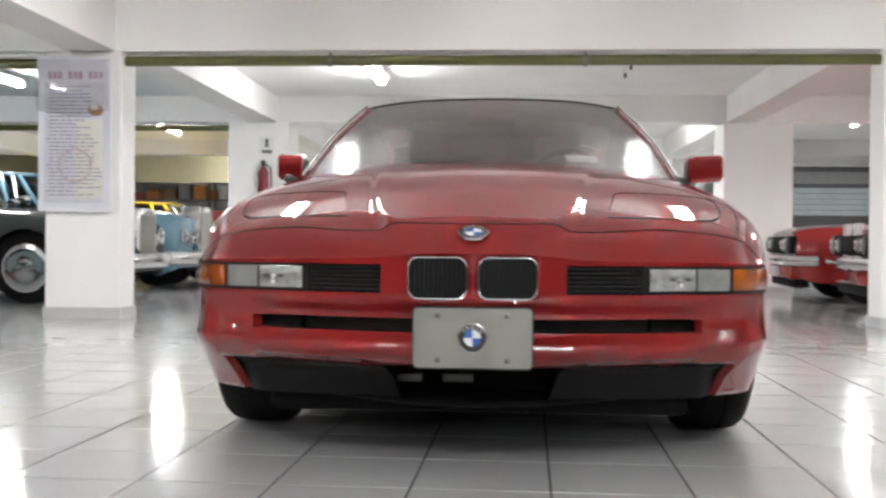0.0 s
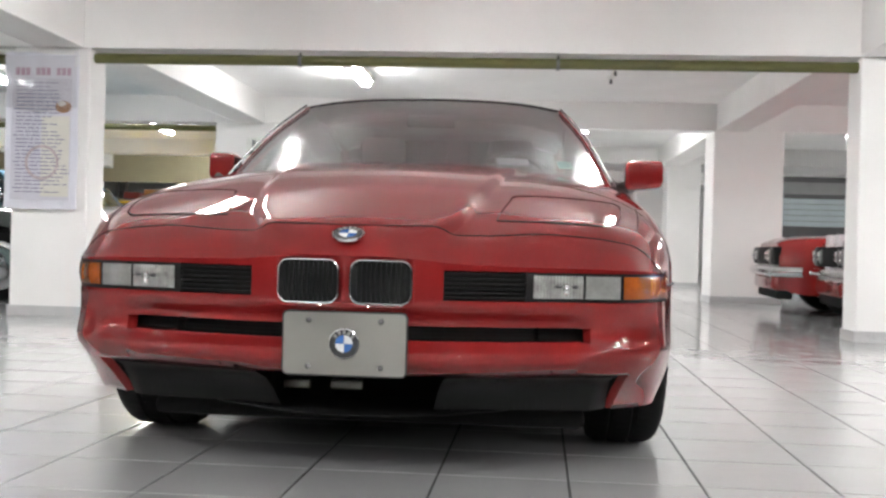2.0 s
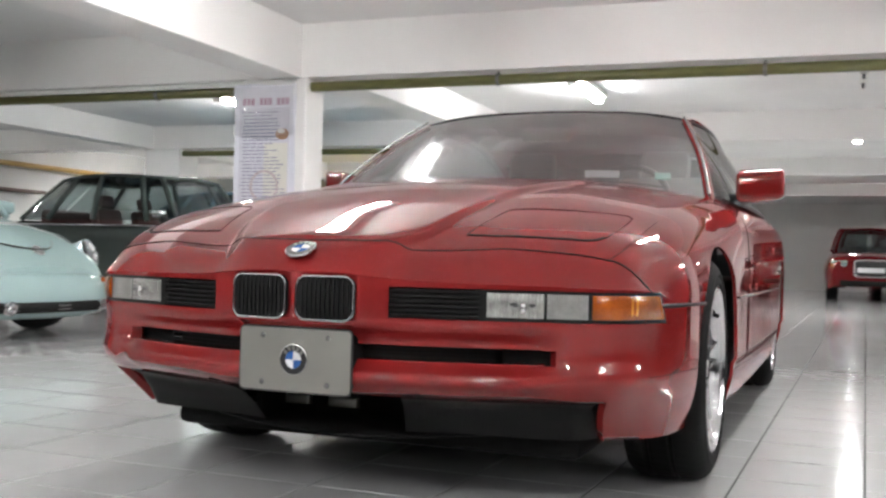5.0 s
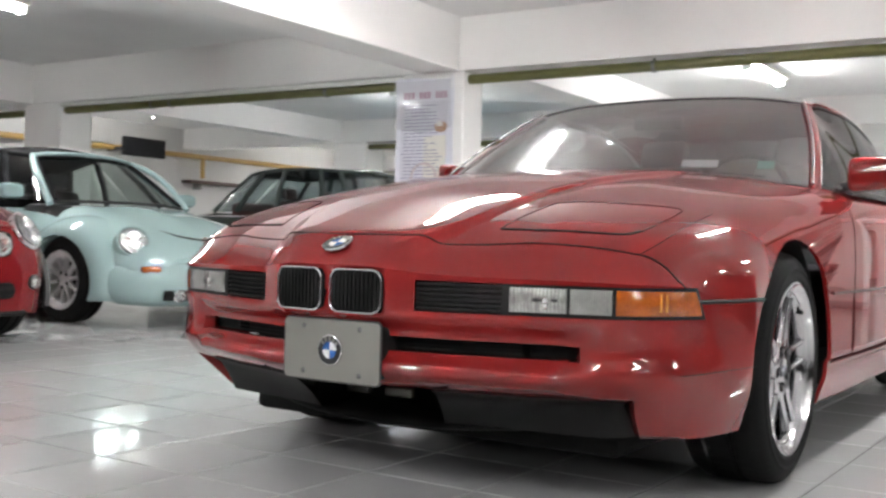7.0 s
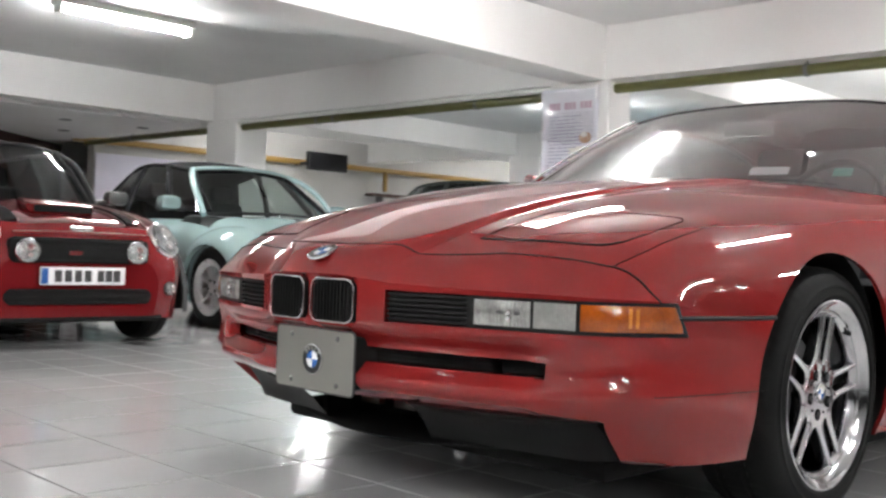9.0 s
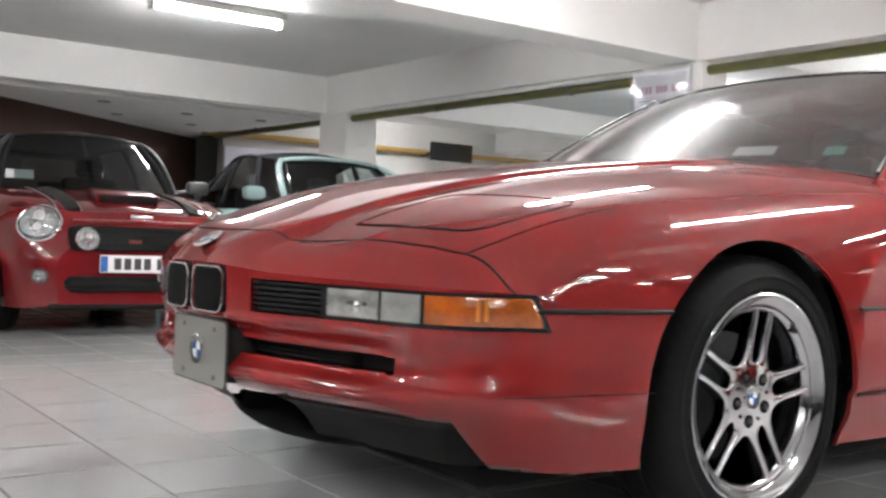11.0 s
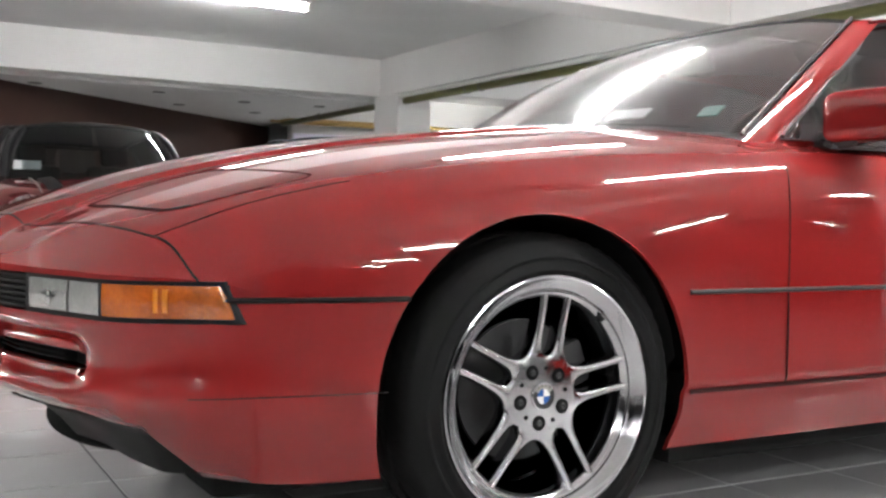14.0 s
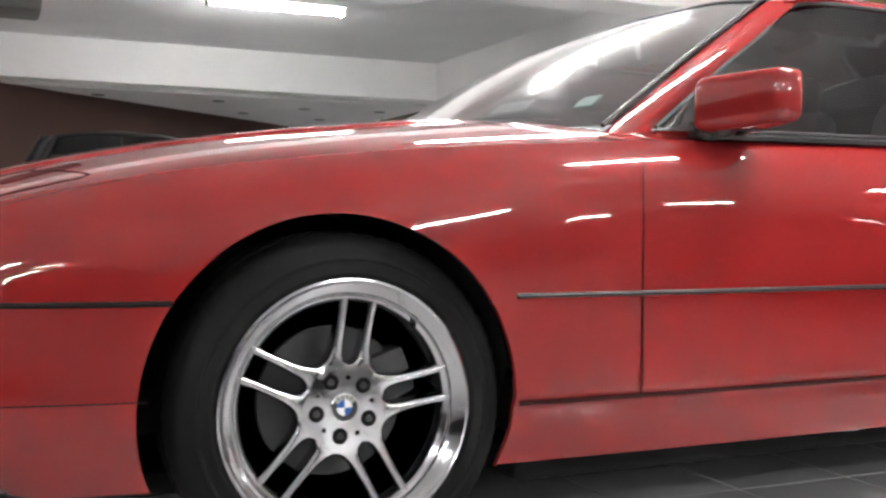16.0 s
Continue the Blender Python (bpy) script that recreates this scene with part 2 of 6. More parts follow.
def surface(net, ci, cj):
    """A smooth surface through a net of points, rows by lines."""
    net = np.array(net, float)
    span = lambda q: np.maximum(np.linalg.norm(q, axis=-1).mean(1 if q.shape[0] == net.shape[0] - 1 else 0), 1e-4)
    ti = np.r_[0, np.cumsum(np.linalg.norm(np.diff(net, axis=0), axis=-1).mean(1) ** 0.75)]
    tj = np.r_[0, np.cumsum(np.linalg.norm(np.diff(net, axis=1), axis=-1).mean(0) ** 0.75)]
    rows = natural(ti, net, ci)
    return natural(tj, rows.transpose(1, 0, 2), cj).transpose(1, 0, 2)


def grid_faces(bm, g, keep=None, mat=0, both=False):
    """Quads over a grid of points; both: the mirror image in x too. keep(point): which quads stay, by their middle."""
    for side in (1, -1) if both else (1,):
        vs = [[bm.verts.new((p[0] * side, p[1], p[2])) for p in row] for row in g]
        for i in range(len(g) - 1):
            for j in range(len(g[0]) - 1):
                if keep is None or keep((g[i][j] + g[i + 1][j + 1] + g[i + 1][j] + g[i][j + 1]) / 4):
                    bm.faces.new((vs[i][j], vs[i + 1][j], vs[i + 1][j + 1], vs[i][j + 1])).material_index = mat
    return bm


def tidy(bm, dist=0.0004):
    bmesh.ops.remove_doubles(bm, verts=bm.verts, dist=dist)
    loose = [v for v in bm.verts if not v.link_faces]
    bmesh.ops.delete(bm, geom=loose, context="VERTS")
    return bm


def mirrored(bm):
    """Adds the mirror image in x."""
    r = bmesh.ops.duplicate(bm, geom=bm.verts[:] + bm.edges[:] + bm.faces[:])
    vs = [v for v in r["geom"] if isinstance(v, bmesh.types.BMVert)]
    for v in vs:
        v.co.x = -v.co.x
    return bm


def cut_arch(bm, cy, cz, rad, xmin=0.55, flange=0.03):
    """Cuts a round wheel arch through both flanks and turns its edge inwards."""
    bm.normal_update()
    inside = {v for v in bm.verts if abs(v.co.x) > xmin and math.hypot(v.co.y - cy, v.co.z - cz) < rad}
    bmesh.ops.delete(bm, geom=[f for f in bm.faces if all(v in inside for v in f.verts)], context="FACES")
    ring = set()
    for v in inside:
        if v.is_valid and v.link_faces:
            d = math.hypot(v.co.y - cy, v.co.z - cz) or 1
            n, dy, dz = v.normal.copy(), (v.co.y - cy) * (rad / d - 1), (v.co.z - cz) * (rad / d - 1)
            if abs(n.x) > .4:
                v.co.x -= (n.y * dy + n.z * dz) / n.x
            v.co.y, v.co.z = v.co.y + dy, v.co.z + dz
            ring.add(v)
    loose = [v for v in bm.verts if not v.link_faces]
    bmesh.ops.delete(bm, geom=loose, context="VERTS")
    ring = {v for v in ring if v.is_valid}
    made = {}
    for e in [e for e in bm.edges if e.is_boundary and e.verts[0] in ring and e.verts[1] in ring]:
        q = []
        for v in e.verts:
            if v not in made:
                made[v] = bm.verts.new(v.co - Vector((math.copysign(flange, v.co.x), 0, 0)))
            q.append(made[v])
        bm.faces.new((e.verts[0], e.verts[1], q[1], q[0]))
    return bm


def housing(x0, x1, cy, cz, rad, sides=40):
    """The open-bottomed drum of a wheel house."""
    bm = lathe(bmesh.new(), [(x0, .02), (x0, rad), (x1, rad)], sides, "x", (0, cy, cz), caps=False)
    bmesh.ops.delete(bm, geom=[f for f in bm.faces if min(v.co.z for v in f.verts) < .195], context="FACES")
    return bm


def ribbon(bm, pts, width, normal_of, lift=0.0015, mat=0):
    """A thin strip that lies along points on a surface."""
    pts = [Vector(p) for p in pts]
    rows = []
    for i, p in enumerate(pts):
        d = (pts[min(i + 1, len(pts) - 1)] - pts[max(i - 1, 0)]).normalized()
        n = Vector(normal_of(p, i)).normalized()
        s = d.cross(n).normalized() * width / 2
        rows.append([bm.verts.new(p + s - n * lift), bm.verts.new(p + s + n * lift), bm.verts.new(p - s + n * lift), bm.verts.new(p - s - n * lift)])
    for a, b in zip(rows, rows[1:]):
        for k in range(4):
            bm.faces.new((a[k], a[(k + 1) % 4], b[(k + 1) % 4], b[k])).material_index = mat
    for r in (rows[0], rows[-1]):
        bm.faces.new(r).material_index = mat
    return bm

# ---- the hall: floor, ceiling, beams, pillars, walls ----
SOFFIT, HIGH = 2.16, 2.62
X0, X1, Y0, Y1 = -16.0, 22.0, -11.0, 31.0
SOFFITS = {5.5: 2.16, 11.3: 2.26, 17.2: 2.32, 23.0: 2.34}
solid("floor", B(X0, X1, Y0, Y1, -0.2, -0.004), GROUT, "grey grout bed under glossy white floor tiles", "floor", "structure")
solid("ceiling", B(X0, X1, Y0, Y1, HIGH, HIGH + 0.2), CEILING, "white plastered concrete ceiling between deep beams", "ceiling", "structure")
# Unseen south and east walls, dark only to deepen the red paint's reflections.
solid("wall_south", B(X0, X1, Y0 - 0.2, Y0, -0.2, HIGH), CLOSING_DARK, "unseen closing wall, dark grey to deepen reflections", "wall", "structure")
solid("wall_north", B(X0, X1, Y1, Y1 + 0.2, -0.2, HIGH), PLASTER, "far white plastered wall of the hall", "wall", "structure")
solid("wall_east", B(X1, X1 + 0.2, Y0 - 0.2, 5.0, -0.2, HIGH), CLOSING_DARK, "unseen closing wall, dark grey to deepen reflections", "wall", "structure")
# Unseen white stretch of the east wall, added to brighten the far bay.
solid("wall_east_2", B(X1, X1 + 0.2, 5.0, Y1 + 0.2, -0.2, HIGH), PLASTER, "plain white plastered wall", "wall", "structure")
solid("wall_west", B(X0 - 0.2, X0, Y0 - 0.2, Y1 + 0.2, -0.2, HIGH), PLASTER, "plain white plastered wall", "wall", "structure")


def pillar(name, x0, x1, y0, y1, label):
    ob = solid(name, B(x0, x1, y0, y1, -0.004, SOFFITS.get(y0, SOFFIT), bevel=0.012), PLASTER, label, "pillar", "structure")
    s = 0.012
    bm = bmesh.new()
    box(bm, x0 - s, x1 + s, y0 - s, y1 + s, 0, 0.085, bevel=0.003)
    part("skirting", bm, SKIRT, ob, "grey tiled skirting", smooth=False)
    return ob


PILLAR_LABEL = "square white plastered pillar with a grey tiled skirting"
pillar("pillar_1", -3.68, -3.05, 5.5, 5.82, "square white pillar behind a hanging print banner")
pillar("pillar_2", 2.96, 3.65, 5.5, 5.82, PILLAR_LABEL)
pillar("pillar_3", -3.78, -2.94, 11.3, 11.95, "square white pillar with a fire extinguisher on it")
pillar("pillar_4", 2.92, 3.83, 11.3, 11.95, PILLAR_LABEL)
pillar("pillar_5", 3.14, 3.76, 17.2, 17.8, PILLAR_LABEL)
pillar("pillar_6", 3.18, 3.82, 23.0, 23.6, PILLAR_LABEL)
pillar("pillar_7", -9.15, -8.5, 5.5, 5.95, PILLAR_LABEL)
pillar("pillar_8", -4.75, -4.0, -0.65, 0.04, PILLAR_LABEL)
pillar("pillar_9", -9.15, -8.5, 11.3, 11.8, PILLAR_LABEL)
pillar("pillar_10", -3.89, -3.14, 17.2, 17.8, PILLAR_LABEL)

ROWS_Y = [(5.5, 5.8), (11.3, 11.6), (17.2, 17.6), (23.0, 23.4), (-0.5, -0.1 - 0.02), (-5.6, -5.2)]
n = 1
for y0, y1 in ROWS_Y:
    if y0 < 4:
        continue
    solid(f"beam_{n}", B(-15.9, X1, y0, y1, SOFFITS[y0], HIGH, bevel=0.008), PLASTER, "deep white plastered ceiling beam", "beam", "structure")
    n += 1
for x0, x1 in [(-3.5, -3.1), (2.95, 3.35), (-9.3, -9.0)]:
    ys = [Y0] + [v for a, b in sorted(ROWS_Y) if a > 4 for v in (a, b)] + [Y1]
    for a, b in zip(ys[::2], ys[1::2]):
        solid(f"beam_{n}", B(x0, x1, a, b, SOFFIT if a < 5 else SOFFIT + .1, HIGH, bevel=0.008), PLASTER, "deep white plastered ceiling beam", "beam", "structure")
        n += 1
# lowered ceiling and dark panelled wall behind the first parking row
solid("ceiling_lowered", B(X0, -9.3, Y0, 5.5, 2.12, 2.2), CEILING, "lowered white plasterboard ceiling with small downlights", "ceiling", "structure")
bm = B(0, 7.6, 0, 0.15, -0.1, 2.12)
solid("wall_panelled", bm, BROWN, "dark brown panelled wall", "wall", "structure", m=pose(-8.85, 0.1, 0, 0, 0, 131))
solid("wall_parking", B(-12.9, -12.7, 5.8, Y1, -0.2, HIGH), DULL_WHITE, "dull white wall behind the parking row", "wall", "structure")
solid("wall_olive", B(-12.7, -3.6, 20.6, 20.8, 1.95, HIGH), OLIVE, "olive painted lintel across the far bay", "wall", "structure")

# ---- the red coupe ----
coupe = thing("coupe_car", "glossy red two-door grand touring coupe with pop-up headlamps", "car")
NET = []


def section(xs, ys, zs):
    """One cross line of the upper body, from the middle out to the waist strip."""
    NET.append(list(zip(xs, ys, zs)))


# front edge over the lamps, then back over bonnet, doors and boot
section((0, .15, .25, .45, .61, .70, .765, .805, .828), (-.022, -.016, .018, .078, .136, .172, .232, .300, .365), (.612, .609, .600, .594, .592, .590, .588, .585, .576))
section((0, .15, .245, .45, .61, .70, .755, .81, .846), (.012, .020, .055, .105, .158, .192, .250, .330, .420), (.651, .6485, .6425, .638, .636, .634, .628, .605, .561))
section((0, .195, .262, .45, .61, .715, .785, .835, .862), (.062, .072, .112, .150, .192, .238, .320, .410, .480), (.680, .6770, .6740, .672, .671, .667, .652, .617, .553))
section((0, .25, .315, .45, .61, .725, .8139, .8602, .879), (.215, .221, .232, .248, .272, .318, .400, .490, .570), (.7380, .7285, .7260, .72, .715, .712, .6925, .6374, .551))
section((0, .285, .35, .45, .61, .73, .8354, .88, .893), (.430, .435, .442, .452, .480, .520, .570, .625, .670), (.8055, .7938, .7918, .789, .78, .772, .74, .6596, .55))
section((0, .325, .39, .48, .62, .745, .856, .898, .908), (.79, .793, .795, .80, .81, .825, .85, .87, .89), (.8775, .8655, .8635, .859, .842, .822, .778, .682, .55))
section((0, .355, .42, .51, .64, .765, .873, .912, .92), (1.14, 1.142, 1.145, 1.15, 1.15, 1.15, 1.15, 1.16, 1.17), (.9195, .9100, .9065, .9, .883, .857, .805, .702, .549))
section((0, .38, .445, .54, .66, .78, .885, .92, .925), (1.45, 1.457, 1.464, 1.478, 1.49, 1.49, 1.49, 1.49, 1.50), (.9475, .9400, .9365, .929, .91, .881, .822, .712, .548))
section((0, .3, .42, .53, .67, .8, .895, .925, .929), (1.78, 1.78, 1.78, 1.78, 1.78, 1.78, 1.78, 1.78, 1.78), (.966, .959, .952, .943, .925, .898, .836, .717, .547))
section((0, .18, .35, .52, .68, .82, .903, .929, .932), (2.4,) * 9, (.965, .963, .957, .946, .93, .905, .842, .72, .546))
section((0, .18, .35, .52, .68, .82, .906, .931, .933), (3.1,) * 9, (.965, .963, .957, .948, .935, .912, .85, .724, .547))
section((0, .18, .35, .52, .68, .8, .898, .93, .93), (3.75,) * 9, (.975, .973, .967, .958, .942, .91, .85, .727, .55))
section((0, .18, .35, .52, .65, .75, .8378, .878, .885), (4.3,) * 9, (.985, .982, .972, .958, .938, .9, .836, .7172, .55))
section((0, .18, .35, .5, .6, .68, .7439, .7815, .79), (4.62, 4.62, 4.61, 4.6, 4.58, 4.56, 4.54, 4.52, 4.5), (.955, .95, .94, .925, .9, .86, .793, .6936, .55))

CI = [4, 5, 8, 14, 22, 24, 22, 20, 18, 12, 28, 18, 10]
CJ = [8, 14, 10, 10, 8, 8, 9, 10]
# both halves together, so that the middle line is smooth
WHOLE = [[(-x, y, z) for x, y, z in row[4:0:-1]] + row for row in NET]
UP = surface(WHOLE, CI, CJ[3::-1] + CJ)[:, sum(CJ[:4]) :, :]
UP[:, 0, 0] = 0
# wings eased, so that reflections run clean round the lamp corner
SOFT = np.clip((UP[:, :, 0] - .48) / .12, 0, 1) * np.clip((1.5 - UP[:, :, 1]) / .4, 0, 1)
for k in range(140):
    mean = (UP[:-2, 1:-1] + UP[2:, 1:-1] + UP[1:-1, :-2] + UP[1:-1, 2:]) / 4
    UP[1:-1, 1:-1] += .5 * SOFT[1:-1, 1:-1, None] * (mean - UP[1:-1, 1:-1])
# the flank goes straight on into the waist strip
for k in range(24):
    w = SOFT[:, -1] * np.clip((UP[:, -1, 1] - .39) / .06, 0, 1)
    run = np.clip((UP[:, -1, 2] - UP[:, -2, 2]) / np.minimum(UP[:, -2, 2] - UP[:, -3, 2], -.004), 0, 2)
    UP[:, -1, :2] += (w * .5)[:, None] * (UP[:, -2, :2] + run[:, None] * (UP[:, -2, :2] - UP[:, -3, :2]) - UP[:, -1, :2])
    mean = (UP[:-2, 1:-1] + UP[2:, 1:-1] + UP[1:-1, :-2] + UP[1:-1, 2:]) / 4
    UP[1:-1, 1:-1] += .5 * SOFT[1:-1, 1:-1, None] * (mean - UP[1:-1, 1:-1])
# and turns under a little just above it
UP[:, :, 0] -= .0048 * np.clip((.635 - UP[:, :, 2]) / .085, 0, 1) ** 2 * (1 + .7 * np.clip((.56 - UP[:, :, 1]) / .12, 0, 1)) * np.clip((UP[:, :, 1] - .33) / .09, 0, 1) * np.clip((1.75 - UP[:, :, 1]) / .5, 0, 1) * np.clip((UP[:, :, 0] - .7) / .05, 0, 1)
# the raised middle of the bonnet, between two crisp creases that part towards the windscreen
CREASE = np.interp(UP[:, :, 1], [.06, .10, .22, .43, .79, 1.14, 1.45], [.225, .243, .283, .317, .357, .387, .412])
RISE = np.clip((CREASE - UP[:, :, 0]) / .036 + .5, 0, 1)
ramp = lambda a, b: np.clip((UP[:, :, 1] - a) / (b - a), 0, 1) ** 2 * (3 - 2 * np.clip((UP[:, :, 1] - a) / (b - a), 0, 1))
UP[:, :, 2] += RISE * RISE * (3 - 2 * RISE) * .0138 * ramp(-.02, .10) * (1 - ramp(1.25, 1.75))
ARCHES = [(0.995, 0.345, 0.366), (3.695, 0.345, 0.362)]


def in_cabin(p):
    return abs(p[0]) < (0.775 if p[1] < 1.9 else 0.825) and 1.49 + 0.16 * (p[0] / 0.77) ** 2 < p[1] < 3.95


def on_upper(x, y):
    """The place and normal on the upper body over a point of the plan."""
    d = (UP[:, :, 0] - abs(x)) ** 2 + (UP[:, :, 1] - y) ** 2
    i, j = np.unravel_index(np.argmin(d), d.shape)
    i, j = min(max(i, 1), UP.shape[0] - 2), min(max(j, 1), UP.shape[1] - 2)
    du, dv = UP[i + 1, j] - UP[i - 1, j], UP[i, j + 1] - UP[i, j - 1]
    nrm = np.cross(dv, du)
    nrm = nrm / np.linalg.norm(nrm)
    if nrm[2] < 0:
        nrm = -nrm
    q = UP[i, j]
    z = q[2] - (nrm[0] * (abs(x) - q[0]) + nrm[1] * (y - q[1])) / max(nrm[2], 0.15)
    s = 1 if x >= 0 else -1
    return Vector((x, y, z)), Vector((nrm[0] * s, nrm[1], nrm[2]))


# bonnet, front header and wings: one skin, parted by shut lines
bm = tidy(grid_faces(bmesh.new(), UP, lambda p: not in_cabin(p), both=True))
for arch in ARCHES:
    cut_arch(bm, *arch, flange=.012)
part("upper_body", bm, RED, coupe, "glossy red bonnet, wings and doors", angle=60)

# lower skin: front bumper round the nose, sills, rear bumper
EDGE = np.concatenate([UP[0, :, :], UP[1:, -1, :]])
RUN = np.r_[0, np.cumsum(np.linalg.norm(np.diff(EDGE[:, :2], axis=0), axis=1))]
ZROWS = [9, .582, .545, .507, .498, .488, .472, .458, .446, .440, .428, .415, .403, .398, .393, .389, .385, .381, .377, .370, .358, .345, .332, .322, .312, .306, .300, .29, .28, .265, .25, .235, .22, .205]


def step(a, b, v):
    t = min(max((v - a) / (b - a), 0), 1)
    return t * t * (3 - 2 * t)


def lower_offset(x, s, z):
    """How far the lower skin stands out from the edge line over it."""
    front = 1 - step(0.54, 1.0, s)
    d = -0.034 * step(.495, .445, z) * front - 0.026 * step(.30, .14, x) * step(.50, .455, z)
    lip = 0.036 + 0.006 * step(.2, .6, s)
    lip = lip * (1 - step(.70, 1.14, s)) + 0.0025 * (1 - step(1.2, 1.5, s)) * step(.70, 1.14, s)
    d -= .03 * step(.010, .030, x) * step(.170, .150, x) * step(.494, .506, z) * step(.609, .597, z)
    corner = step(.64, 1.12, s)
    d += lip * step(.408 + .022 * corner, .364 - .004 * corner, z)
    # below the rounded lip the skin runs in under the car, most at the nose
    nose = .62 * step(.360, .290, z) + .38 * step(.30, .205, z)
    side = min(max((.332 - z) / .127, 0), 1) ** 1.3
    under = nose + (side - nose) * corner
    foot = -.145 + .103 * step(.88, 1.09, s)
    ahead = 1 - step(1.55, 1.7, s)
    d = d * (1 - under * ahead) + foot * under * ahead
    d += -0.012 * step(.345, .325, z) * step(1.55, 1.7, s) - 0.02 * step(.30, .2, z) * step(1.55, 1.7, s)
    return d


NRM = np.array([[0, -1.0]] + [[(b - a)[1], -(b - a)[0]] / np.hypot(*(b - a)[:2]) for a, b in zip(EDGE[:-2], EDGE[2:])] + [[1.0, 0]])


def skin(s, z):
    """A place on the lower skin: along the edge line, at a height."""
    p = [np.interp(s, RUN, EDGE[:, c]) for c in range(3)]
    n = [np.interp(s, RUN, NRM[:, c]) for c in range(2)]
    z = min(z, p[2])
    d = lower_offset(p[0], s, z)
    return [p[0] + n[0] * d if s > 0 else 0.0, p[1] + n[1] * d, z]


def dam_skin(s, z):
    """The air dam stands back behind the lip, most in the middle, and rakes to the rear."""
    p = [np.interp(s, RUN, EDGE[:, c]) for c in range(3)]
    n = [np.interp(s, RUN, NRM[:, c]) for c in range(2)]
    end = step(.35, .72, s)
    mid = np.interp(z, [.205, .25, .28, .295, .306], [-.205, -.165, -.130, -.105, -.07])
    out = np.interp(z, [.205, .25, .28, .295, .306], [-.152, -.132, -.112, -.10, -.07])
    d = mid + (out - mid) * end
    return [p[0] + n[0] * d if s > 0 else 0.0, p[1] + n[1] * d, z]


# the parting of red corner and black air dam slants outwards to the foot
SPLIT = int(np.argmin(abs(RUN - .785)))
LOW, DAM = [], []
for s0 in RUN:
    lean = max(0, 1 - abs(s0 - RUN[SPLIT]) / (.5 if s0 < RUN[SPLIT] else .6))
    LOW.append([skin(s0 + .135 * lean * min(max((.300 - z) / .095, 0), 1), z) for z in ZROWS])
    DAM.append([dam_skin(s0 + .135 * lean * min(max((.300 - z) / .095, 0), 1), z) if z < .32 else (0, 0, 0) for z in ZROWS])
LOW = np.array(LOW)
# the bumper's corner eased, so that lip, foot and flank run into each other
EASE = np.array([[step(.60, .72, s0) * (1 - step(1.35, 1.6, s0)) * step(.50, .455, z) for z in ZROWS] for s0 in RUN])
for k in range(30):
    mean = (LOW[:-2, 1:-1] + LOW[2:, 1:-1]) / 2
    LOW[1:-1, 1:-1] += .5 * EASE[1:-1, 1:-1, None] * (mean - LOW[1:-1, 1:-1])
    mean = (LOW[:-2, -1] + LOW[2:, -1]) / 2
    LOW[1:-1, -1] += .5 * EASE[1:-1, -1, None] * (mean - LOW[1:-1, -1])
for k in range(30):
    mean = (LOW[1:-1, :-2] + LOW[1:-1, 2:]) / 2
    LOW[1:-1, 1:-1] += .5 * EASE[1:-1, 1:-1, None] * (mean - LOW[1:-1, 1:-1])
LAMP_IN, LAMP_END = 0.237, 0.826
DAM_ROW = ZROWS.index(.312)


def low_stays(p):
    x, y, z = p
    if .507 < z < .582 and LAMP_IN < x < LAMP_END and y < .37:
        return False
    return not (.403 < z < .440 and x < .615 and y < .22)


bm = bmesh.new()
dams = {1: bmesh.new(), -1: bmesh.new()}
for side in (1, -1):
    vs = [[bm.verts.new((p[0] * side, p[1], p[2])) for p in row] for row in LOW]
    ds = [[dams[side].verts.new((p[0] * side, p[1] + .004, p[2])) for p in row] for row in DAM[: SPLIT + 1]]
    for i in range(len(LOW) - 1):
        for j in range(len(ZROWS) - 1):
            if i < SPLIT and j >= DAM_ROW and LOW[i][0][0] < .255:
                continue
            elif i < SPLIT and j >= DAM_ROW:
                dams[side].faces.new((ds[i][j], ds[i + 1][j], ds[i + 1][j + 1], ds[i][j + 1]))
            elif low_stays((LOW[i][j] + LOW[i + 1][j + 1] + LOW[i + 1][j] + LOW[i][j + 1]) / 4):
                bm.faces.new((vs[i][j], vs[i + 1][j], vs[i + 1][j + 1], vs[i][j + 1]))
# turned-in edges of the openings and the lower rim give the skin its thickness
tidy(bm)
for arch in ARCHES:
    cut_arch(bm, *arch, flange=.012)


def turned_in(e):
    zs, ys = [v.co.z for v in e.verts], [v.co.y for v in e.verts]
    if max(ys) > .6 or any(math.hypot(v.co.y - ARCHES[0][0], v.co.z - ARCHES[0][1]) < .37 for v in e.verts):
        return False
    if max(zs) > .583 or (min(ys) > .38 and min(zs) > .5):
        return False
    return True


made = {}
for e in [e for e in bm.edges if e.is_boundary and turned_in(e)]:
    q = []
    for v in e.verts:
        if v not in made:
            made[v] = bm.verts.new(v.co + Vector((-0.03 * v.co.x, 0.022, 0)))
        q.append(made[v])
    bm.faces.new((e.verts[0], e.verts[1], q[1], q[0]))
part("lower_body", bm, RED, coupe, "red bumper, front lip and sills", angle=50)
for side in (1, -1):
    part("air_dam", tidy(dams[side]), DAMP, coupe, "dark grey plastic front air dam panel")


def front_line(x0, x1, n):
    """Points of the plan along the lamp band, from x0 out to x1."""
    row = UP[0]
    keep = [q for q in row if x0 < q[0] < x1]
    ends = [np.array([x, np.interp(x, row[:, 0], row[:, 1]), 0]) for x in (x0, x1)]
    return [ends[0]] + keep + [ends[1]]


